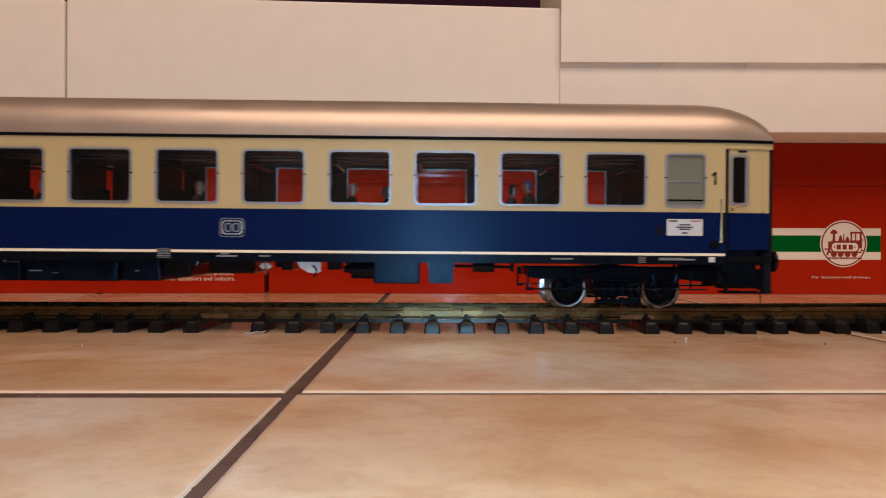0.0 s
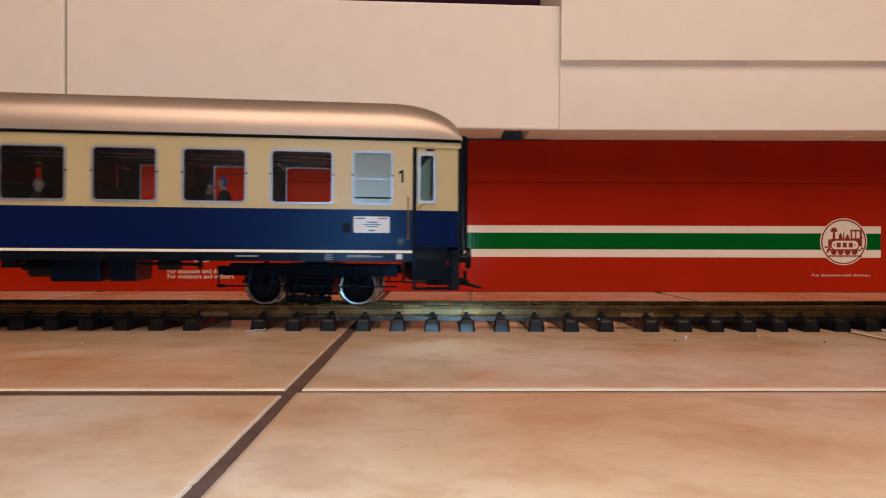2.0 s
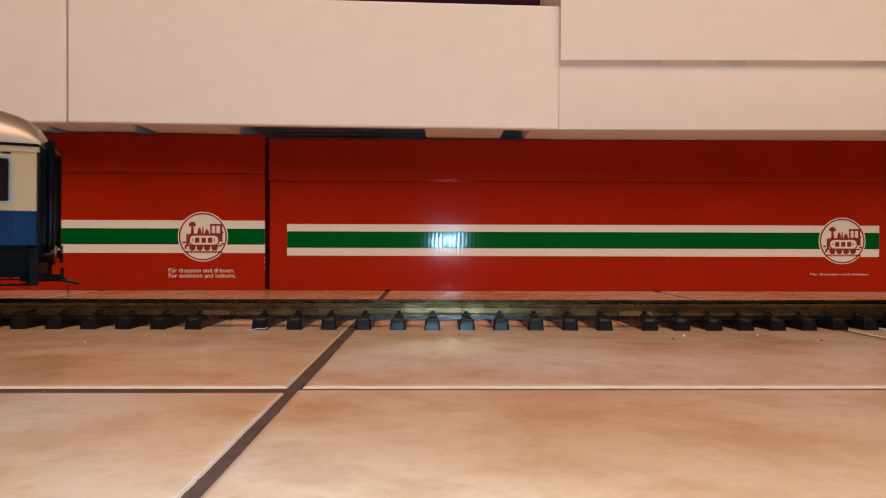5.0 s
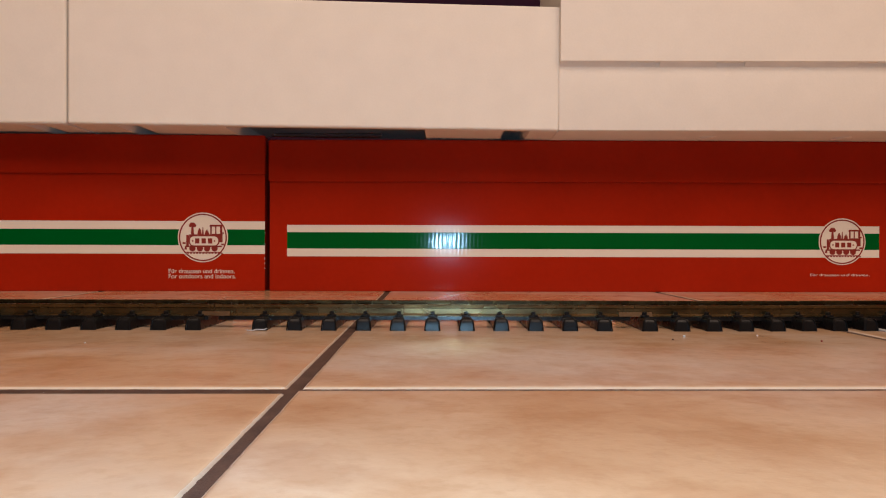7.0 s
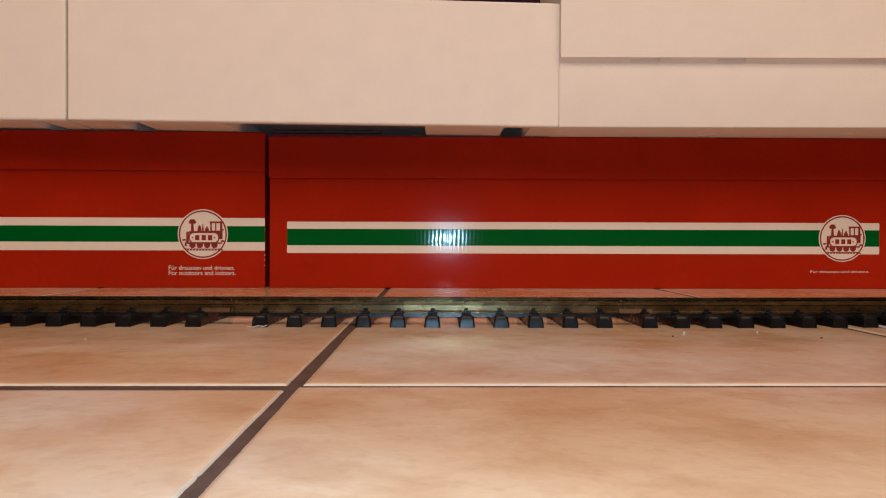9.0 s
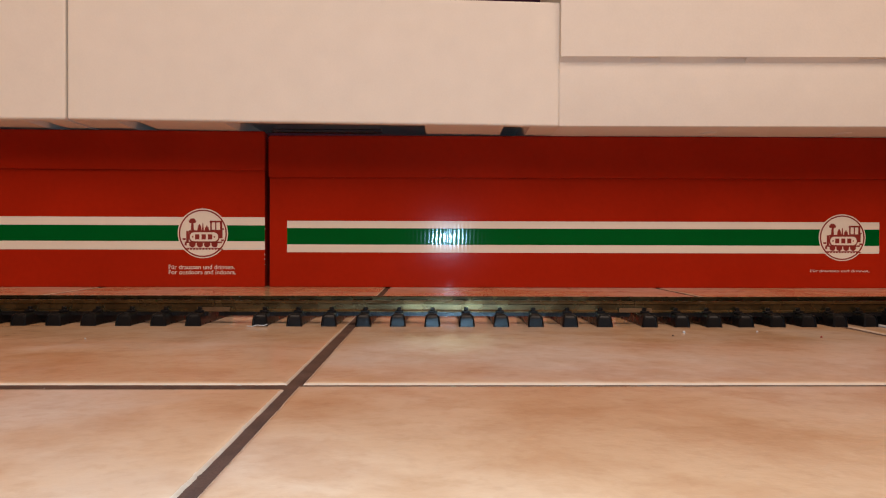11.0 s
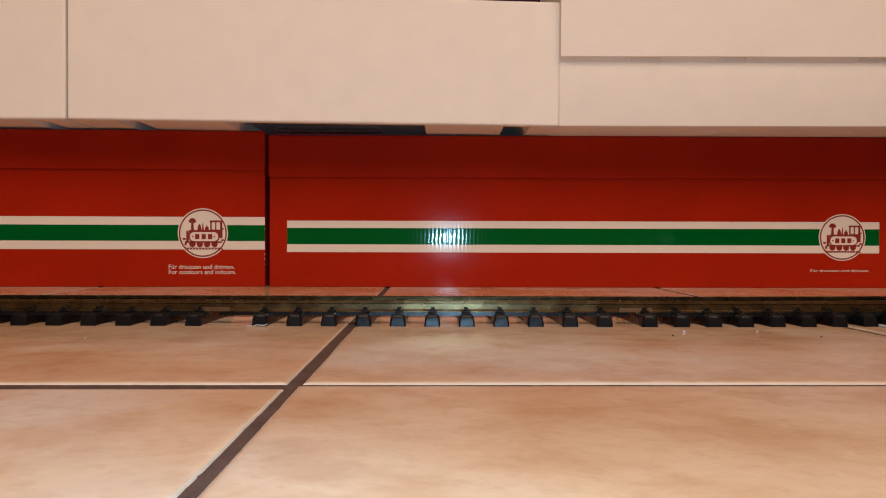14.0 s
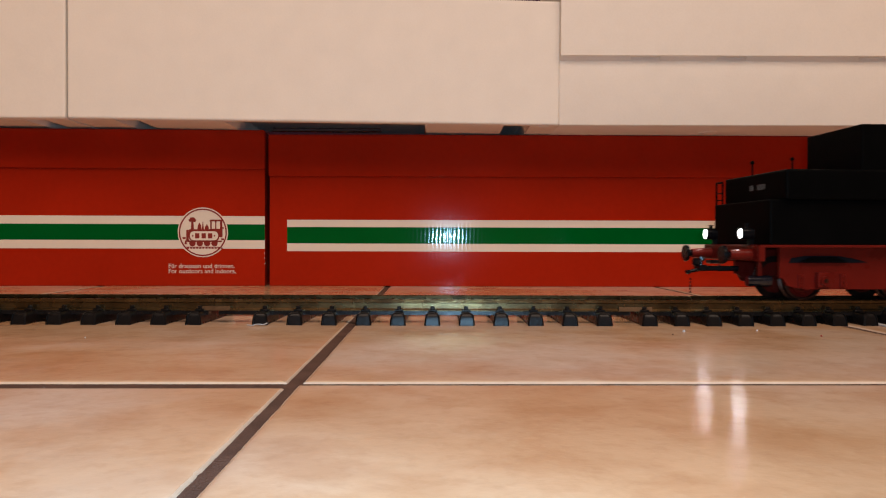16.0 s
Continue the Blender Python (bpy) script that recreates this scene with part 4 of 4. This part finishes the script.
def bogie(x0):
    """Side frames with springs and brake gear, a cross beam and the end loops."""
    b = bmesh.new()
    for sgn in (-1, 1):
        ya, yb = sorted((sgn * 0.0400, sgn * 0.0340))
        beam = [(-0.0700, 0.0305), (-0.0300, 0.0305), (-0.0200, 0.0318), (0.0200, 0.0318), (0.0300, 0.0305), (0.0680, 0.0305), (0.0680, 0.0232), (0.0300, 0.0232), (0.0120, 0.0225), (-0.0120, 0.0225), (-0.0300, 0.0232), (-0.0640, 0.0232), (-0.0700, 0.0245)]
        outline_bm(beam, ya, yb, bm=b)
        for x in (-0.0366, 0.0366):
            box_bm(x - 0.0029, x + 0.0029, ya - 0.001, yb + 0.001, 0.0185, 0.0312, 0.0008, 1, bm=b)
            tube_bm((x, sgn * 0.0435, 0.0148), (x, sgn * 0.0300, 0.0148), 0.0037, 16, bm=b)
            tube_bm((x, sgn * 0.0445, 0.0148), (x, sgn * 0.0435, 0.0148), 0.0028, 12, bm=b)
            for d in (-0.0085, 0.0085):
                tube_bm((x + d, sgn * 0.0385, 0.0200), (x + d, sgn * 0.0385, 0.0270), 0.0022, 10, bm=b)
                box_bm(x + d - 0.0018, x + d + 0.0018, sgn * 0.0390 - 0.0012, sgn * 0.0390 + 0.0012, 0.0165, 0.0200, bm=b)
        # brake rodding and hanger loops
        tube_bm((-0.0700, sgn * 0.0415, 0.0152), (0.0680, sgn * 0.0415, 0.0155), 0.0006, 8, bm=b)
        for x in (-0.0690, 0.0560):
            tube_bm((x, sgn * 0.0400, 0.0300), (x, sgn * 0.0400, 0.0150), 0.0009, 8, bm=b)
        box_bm(-0.0705, -0.0645, ya, yb, 0.0140, 0.0162, 0.0004, 1, bm=b)
        # bolster springs
        for x in (-0.0100, -0.0035, 0.0035, 0.0100):
            for k in range(5):
                tube_bm((x, sgn * 0.0390, 0.0075 + k * 0.0028), (x, sgn * 0.0390, 0.0090 + k * 0.0028), 0.0030, 10, bm=b)
        box_bm(-0.0175, 0.0175, sgn * 0.0390 - 0.0035, sgn * 0.0390 + 0.0035, 0.0040, 0.0075, 0.0008, 1, bm=b)
        box_bm(-0.0150, 0.0150, sgn * 0.0390 - 0.0030, sgn * 0.0390 + 0.0030, 0.0205, 0.0240, 0.0008, 1, bm=b)
        for x in (-0.0165, 0.0165):
            tube_bm((x, sgn * 0.0420, 0.0060), (x, sgn * 0.0420, 0.0250), 0.0010, 8, bm=b)
    box_bm(-0.0160, 0.0160, -0.0300, 0.0300, 0.0090, 0.0330, 0.0010, 1, bm=b)
    for sgn in (-1, 1):
        tube_bm((-0.0290, sgn * 0.0425, 0.0262), (-0.0080, sgn * 0.0425, 0.0305), 0.0013, 8, bm=b)
        tube_bm((0.0075, sgn * 0.0425, 0.0180), (0.0240, sgn * 0.0425, 0.0225), 0.0010, 8, bm=b)
    box_bm(-0.0690, 0.0680, -0.0120, 0.0120, 0.0245, 0.0320, 0.0010, 1, bm=b)
    box_bm(-0.0080, 0.0080, -0.0080, 0.0080, 0.0300, 0.0374, bm=b)
    return part("bogie", b, BOGIE, coach, "black four-wheel bogie frame", m=pose(x0, 0, 0), smooth=True)


part("headstock_box", box_bm(0.0735, 0.1070, -0.0490, 0.0490, 0.0205, 0.0320, 0.0010, 2), STEP_BLACK, coach)
BOGIES = [(bogie(0.0), 0.0), (bogie(-PIVOTS), -PIVOTS)]
AXLES = [(wheelset(coach, x0 + dx, WHEEL_BLACK), x0, dx) for _, x0 in BOGIES for dx in (-0.0366, 0.0366)]

# ---- tender ----
TP0, TP1 = 0.030, 0.110
tender = thing("steam_tender", "black model locomotive tender with red chassis and lit lamps", "railway tender")
W = 0.0500
TENDER_WHEELS = (0.040, 0.119, 0.198, 0.277)
part("tank", box_bm(0.0, 0.330, -W, W, 0.0440, 0.0790, 0.0012, 2), TENDER_BLACK, tender, "matt black water tank")
part("upper_tank", box_bm(0.0100, 0.330, -W - 0.0050, W + 0.0015, 0.0785, 0.1018, 0.0016, 2), TENDER_BLACK, tender)
part("coal_bunker", box_bm(0.0790, 0.330, -0.0395, 0.0395, 0.1005, 0.1390, 0.0012, 2), TENDER_BLACK, tender)
part("buffer_beam", box_bm(-0.0090, -0.0040, -0.0510, 0.0510, 0.0315, 0.0435, 0.0006, 1), TENDER_RED, tender, "red buffer beam")
part("running_plate", box_bm(-0.0080, 0.330, -0.0505, 0.0505, 0.0420, 0.0442, 0.0004, 1), TENDER_RED, tender)
for sgn in (-1, 1):
    y = sgn * 0.0370
    b = tube_bm((-0.0080, y, 0.0365), (-0.0260, y, 0.0365), 0.0048, 16, 0.0038)
    part("buffer_sleeve", b, TENDER_RED, tender, smooth=True)
    b = lathe_bm([(0.0, 0.0), (0.0, 0.0066), (0.0012, 0.0072), (0.0028, 0.0068), (0.0030, 0.0026), (0.0070, 0.0024), (0.0070, 0.0)], 26)
    part("buffer_head", b, BLACK, tender, "round black buffer", m=pose(-0.0325, y, 0.0365, 0, 0, -90), smooth=True)
    y = sgn * 0.0330
    b = tube_bm((-0.0060, y, 0.0530), (-0.0150, y, 0.0530), 0.0048, 18)
    box_bm(-0.0090, -0.0050, y - 0.0015, y + 0.0015, 0.0440, 0.0500, bm=b)
    tube_bm((-0.0105, y, 0.0575), (-0.0105, y, 0.0600), 0.0014, 10, bm=b)
    tube_bm((-0.0105, y, 0.0600), (-0.0105, y, 0.0608), 0.0022, 10, bm=b)
    lamp_body = part("lamp", b, BLACK, tender, "small black lamp, lit white", smooth=True)
    hood = lathe_bm([(-0.0002, 0.0040), (-0.0002, 0.0048), (0.0007, 0.0048), (0.0007, 0.0042), (0.0, 0.0040)], 24)
    part("hood", hood, BLACK, lamp_body, m=pose(-0.0150, y, 0.0530, 0, 0, 90), smooth=True)
    b = lathe_bm([(-0.0001, 0.0036), (0.0005, 0.0035), (0.0009, 0.0029), (0.0012, 0.0018), (0.0013, 0.0001)], 20)
    part("lens", b, LAMP_GLOW, lamp_body, "glowing white lens", m=pose(-0.0149, y, 0.0530, 0, 0, 90), smooth=True)
    if sgn < 0:
        b = tube_bm((-0.0085, sgn * 0.0300, 0.0158), (0.0105, sgn * 0.0300, 0.0158), 0.0042, 16)
        for x in (-0.0060, 0.0070):
            tube_bm((x, sgn * 0.0300, 0.0158), (x + 0.0012, sgn * 0.0300, 0.0158), 0.0047, 16, bm=b)
        part("brake_cylinder", b, RACK, tender, "dark glossy brake cylinder", smooth=True)
        part("cylinder_hanger", box_bm(0.0, 0.003, sgn * 0.0300 - 0.0015, sgn * 0.0300 + 0.0015, 0.0180, 0.0425), TENDER_RED, tender)
    # side frame with springs, axle boxes and black plates for its shaded openings
    ya, yb = sorted((sgn * 0.0400, sgn * 0.0360))
    b = bmesh.new()
    outline_bm([(0.013, 0.0420), (0.330, 0.0420), (0.330, 0.0095), (0.030, 0.0095), (0.019, 0.0125), (0.016, 0.0180), (0.013, 0.0185)], ya, yb, bm=b)
    part("side_frame", b, TENDER_RED, tender, "red side frame")
    for x in TENDER_WHEELS:
        yy = sgn * 0.0415
        yc, yd = sorted((sgn * 0.0404, sgn * 0.0385))
        # No opening is cut: a black plate stands for the shade in it.
        shade_outline = [(x - 0.020, 0.0302), (x - 0.018, 0.0338), (x - 0.008, 0.0355), (x + 0.020, 0.0355), (x + 0.032, 0.0336), (x + 0.044, 0.0306), (x + 0.036, 0.0302)]
        part("spring_opening", outline_bm(shade_outline, yc, yd), STEP_BLACK, tender, "black plate for the shaded opening over the spring")
        b = bmesh.new()
        for k in range(5):
            box_bm(x - 0.012 + k * 0.0022, x + 0.026 - k * 0.0022, min(yy, yy + sgn * 0.0015), max(yy, yy + sgn * 0.0015), 0.0306 + k * 0.0009, 0.0313 + k * 0.0009, bm=b)
        part("leaf_spring", b, TENDER_BLACK, tender)
        for dx in (-0.010, 0.024):
            b = box_bm(x + dx - 0.0024, x + dx + 0.0024, min(yy, yy - sgn * 0.002), max(yy, yy - sgn * 0.002), 0.0098, 0.0215, 0.0005, 1)
            for z in (0.0115, 0.0155, 0.0195):
                tube_bm((x + dx, yy - sgn * 0.001, z), (x + dx, yy + sgn * 0.0012, z), 0.0009, 8, bm=b)
            part("axle_guard", b, TENDER_RED, tender, smooth=True)
        b = box_bm(x + 0.0015, x + 0.0125, yy - 0.003, yy + 0.003, 0.0110, 0.0230, 0.001, 2)
        tube_bm((x + 0.007, yy - 0.0045, 0.0165), (x + 0.007, yy + 0.0045, 0.0165), 0.0036, 14, bm=b)
        part("axle_box", b, TENDER_RED, tender, smooth=True)
        part("axle_cap", tube_bm((x + 0.007, yy + sgn * 0.0046, 0.0165), (x + 0.007, yy + sgn * 0.0052, 0.0165), 0.0016, 10), DULL_STEEL, tender)
    b = bmesh.new()
    for x in (0.004, 0.018):
        tube_bm((x, sgn * 0.0485, 0.0430), (x, sgn * 0.0485, 0.0200), 0.0009, 8, bm=b)
    for z in (0.0300, 0.0210):
        ya, yb = sorted((sgn * 0.0500, sgn * 0.0440))
        box_bm(0.0030, 0.0190, ya, yb, z - 0.0006, z + 0.0006, bm=b)
    if sgn > 0:
        part("footstep", b, TENDER_RED, tender)
    else:
        b.free()
for y, x, z in ((0.012, 0.0160, 0.1005), (0.030, 0.0607, 0.1060)):
    b = tube_bm((x, y, 0.1005), (x, y, z + 0.0125), 0.0008, 8)
    bmesh.ops.create_uvsphere(b, u_segments=10, v_segments=6, radius=0.0018, matrix=Matrix.Translation((x, y, z + 0.0125)))
    part("lamp_iron", b, TENDER_BLACK, tender, smooth=True)
b = bmesh.new()
for y in (0.040, 0.0525):
    tube_bm((0.0030, y, 0.0790), (0.0030, y, 0.0985), 0.0009, 8, bm=b)
tube_bm((0.0030, 0.040, 0.0985), (0.0030, 0.0525, 0.0985), 0.0009, 8, bm=b)
for z in (0.083, 0.089):
    tube_bm((0.0030, 0.040, z), (0.0030, 0.0525, z), 0.0006, 6, bm=b)
part("ladder_rail", b, TENDER_BLACK, tender, smooth=True)
b = bmesh.new()
for x0 in (-0.0115, 0.0015):
    for k in range(2 if x0 < 0 else 4):
        yy = -0.0080 - x0 - k * 0.0034
        box_bm(0.0096, 0.0102, yy - 0.0020, yy, 0.0885, 0.0928, bm=b)
parts_of("number_bar", b, DARK_MARK, tender)
b = box_bm(-0.0320, -0.0020, -0.0035, 0.0035, 0.0225, 0.0265, 0.0008, 1)
tube_bm((-0.0320, 0, 0.0245), (-0.0440, 0, 0.0215), 0.0020, 8, 0.0012, bm=b)
tube_bm((-0.0440, -0.0020, 0.0215), (-0.0440, 0.0020, 0.0215), 0.0018, 10, bm=b)
for k in range(4):
    tube_bm((-0.0255 + k * 0.0030, -0.0045, 0.0300), (-0.0255 + k * 0.0030, 0.0045, 0.0300), 0.0016, 8, bm=b)
tube_bm((-0.0300, 0, 0.0330), (-0.0390, 0, 0.0270), 0.0017, 8, bm=b)
tube_bm((-0.0330, 0, 0.0230), (-0.0330, 0, 0.0340), 0.0015, 8, bm=b)
box_bm(-0.0370, -0.0300, -0.0065, 0.0065, 0.0225, 0.0275, 0.0008, 1, bm=b)
box_bm(-0.0400, -0.0340, -0.0020, 0.0020, 0.0270, 0.0330, 0.0008, 1, bm=b)
part("coupling_hook", b, BLACK, tender, smooth=True)
b = bmesh.new()
for i in range(5):
    z = 0.0165 - i * 0.0026
    tube_bm((-0.0420, 0, z), (-0.0420, 0, z - 0.0018), 0.0007, 6, bm=b)
part("chain", b, BLACK, tender)
T_AXLES = [(wheelset(tender, x, TENDER_RED, 0.0160, DULL_STEEL), x) for x in TENDER_WHEELS]

# ---- crumbs and thread on the floor ----
for x, y, r, mat, name, label in ((0.1735, 0.548, 0.0011, LABEL_WHITE, "crumb", "tiny white crumb on the tiles"), (0.2290, 0.555, 0.0007, LABEL_WHITE, "crumb", "tiny white crumb on the tiles"),
                                  (0.2600, 0.5230, 0.0008, PRINT_RED, "crumb", "tiny red crumb on the tiles"), (0.1600, 0.530, 0.0007, GROUT, "crumb", "tiny brown crumb on the tiles"),
                                  (-0.1790, 0.3420, 0.0009, LABEL_WHITE, "crumb", "tiny white crumb in the grout"), (-0.2370, 0.505, 0.0006, LABEL_WHITE, "crumb", "tiny white crumb on the tiles")):
    b = bmesh.new()
    bmesh.ops.create_icosphere(b, subdivisions=1, radius=r, matrix=Matrix.Translation((x, y, (r * 0.6) if name and mat is not LABEL_WHITE or y > 0.4 else -0.0018)))
    tagged(part(name, b, mat), label, "crumb", "crumbs on the floor")
b = bmesh.new()
pts = [(-0.1490, 0.5790, 0.0008), (-0.1440, 0.5770, 0.0008), (-0.1400, 0.5765, 0.0018), (-0.1360, 0.5780, 0.0012), (-0.1330, 0.5775, 0.0024)]
for p, q in zip(pts, pts[1:]):
    tube_bm(p, q, 0.00035, 6, bm=b)
tagged(part("thread", b, LABEL_WHITE), "short pale thread caught under a tie", "thread")

tagged(part("paper_strip", box_bm(0.3385, 0.3440, 0.575, 0.640, 0.0003, 0.0011), LABEL_WHITE), "narrow white paper strip lying under the track", "paper strip")

# ---- floor tiles ----
COLS = [-2.750, -2.424, -2.020, -1.616, -1.212, -0.808, -0.404, 0.0, 0.385, 0.785, 1.185, 1.585, 1.985, 2.385, 2.785, 3.150]
ROWS = [-3.500, -3.160, -2.765, -2.370, -1.975, -1.580, -1.185, -0.790, -0.395, 0.0, 0.395, 0.790, 1.185, 1.580, 1.975, 2.370, 2.500]
CROSS = pose(-0.0678, 0.3465, 0, 0, 0, 0.85)
for i in range(len(COLS) - 1):
    for j in range(len(ROWS) - 1):
        x0, x1, y0, y1 = COLS[i] + 0.0034, COLS[i + 1] - 0.0036, ROWS[j] + 0.0042, ROWS[j + 1] - 0.0042
        b = bmesh.new()
        lift = 0.0004 if (i == 7 and j == 8) else 0.0
        y1 -= 0.0045 if (i == 6 and j == 8) else 0.0
        x0 -= 0.0008 if (i == 7 and j == 8) else 0.0
        x1 += 0.0010 if (i == 6 and j == 8) else 0.0
        near = 6 <= i <= 8 and 8 <= j <= 10
        n = 170 if near else 1
        wear = random.Random(31 * i + j)
        rim = []
        corners = ((x0, y0), (x1, y0), (x1, y1), (x0, y1))
        for k in range(4):
            (ax, ay), (cx, cy) = corners[k], corners[(k + 1) % 4]
            for q in range(n):
                # uneven pressed edge, here and there chipped
                w = (noise.noise((ax + q * 0.07, ay + k * 7.0, i + j * 3.0)) * 0.0004 + (wear.random() ** 14) * 0.0005) if near and q else 0.0
                rim.append((ax + (cx - ax) * q / n, ay + (cy - ay) * q / n, max(0.0, w), k))
        inward = ((0, 1), (-1, 0), (0, -1), (1, 0))
        loops = []
        for d, z in ((0.0, -0.006), (0.0, -0.0013), (0.0004, -0.0007), (0.0012, -0.00025), (0.0024, -0.00010), (0.0042, 0.0), (0.0065, 0.0)):
            ring = []
            for q, (x, y, w, k) in enumerate(rim):
                ix, iy = inward[k]
                e = d + (w if d < 0.006 else 0.0)
                if q % n == 0:
                    px, py = inward[(k - 1) % 4]
                    x, y = x + (ix + px) * d, y + (iy + py) * d
                else:
                    x, y = min(max(x + ix * e, x0 + d), x1 - d), min(max(y + iy * e, y0 + d), y1 - d)
                ring.append(b.verts.new((x, y, z + lift * (z > -0.003))))
            loops.append(ring)
        for p, q in zip(loops, loops[1:]):
            for k in range(len(p)):
                b.faces.new((p[k], p[(k + 1) % len(p)], q[(k + 1) % len(p)], q[k]))
        b.faces.new([loops[-1][k * n] for k in range(4)])
        b.normal_update()
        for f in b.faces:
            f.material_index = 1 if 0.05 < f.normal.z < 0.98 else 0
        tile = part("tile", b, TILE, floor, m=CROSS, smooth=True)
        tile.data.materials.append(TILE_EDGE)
        tile.data.polygons[len(tile.data.polygons) - 1].use_smooth = False


# ---- what moves ----
def coach_at(t):
    """Way of the coach's pivot along the track; it slows a little, then keeps its pace."""
    known = COACH_WAY
    for (t0, s0), (t1, s1) in zip(known, known[1:]):
        if t <= t1:
            return s0 + (s1 - s0) * (t - t0) / (t1 - t0)
    return known[-1][1]


def tender_at(t):
    return TENDER_S + 0.1135 * (16.0 - t)


COACH_WAY = [(0.0, 0.1341), (0.5, 0.0735), (1.0, 0.0166), (1.5, -0.0450), (2.0, -0.1033), (2.5, -0.1640), (3.0, -0.2222), (3.5, -0.2825), (4.0, -0.3374), (4.2, -0.3600), (16.0, -1.6875)]
TENDER_S = 0.2755


def heading(s):
    return on_track(s)[2]


def motions():
    times = [i * 0.125 for i in range(129)]
    walk(coach, [(t, coach_pose(coach_at(t))) for t in times])

    def yaw_in_coach(t, x0):
        m = on_chord(coach_at(t), coach_at(t) - PIVOTS)
        return heading(coach_at(t) + x0) - math.degrees(m.to_euler().z)

    def low(x0):
        return 0.0004 + x0 * math.tan(radians(0.28))
    for ob, x0 in BOGIES:
        walk(ob, [(t, pose(x0, 0, low(x0), 0, 0, yaw_in_coach(t, x0))) for t in times])
    for ob, x0, dx in AXLES:
        walk(ob, [(t, pose(x0, 0, low(x0), 0, 0, yaw_in_coach(t, x0)) @ pose(dx, 0, WHEEL_R, 0, math.degrees((coach_at(t) - coach_at(0)) / WHEEL_R), 0)) for t in times])
    walk(tender, [(t, on_chord(tender_at(t), tender_at(t) + TP1 - TP0) @ pose(-TP0, 0, 0)) for t in times])
    for ob, x in T_AXLES:
        walk(ob, [(t, pose(x, 0, 0.0160, 0, math.degrees((tender_at(t) - tender_at(0)) / 0.0160), 0)) for t in times])


motions()
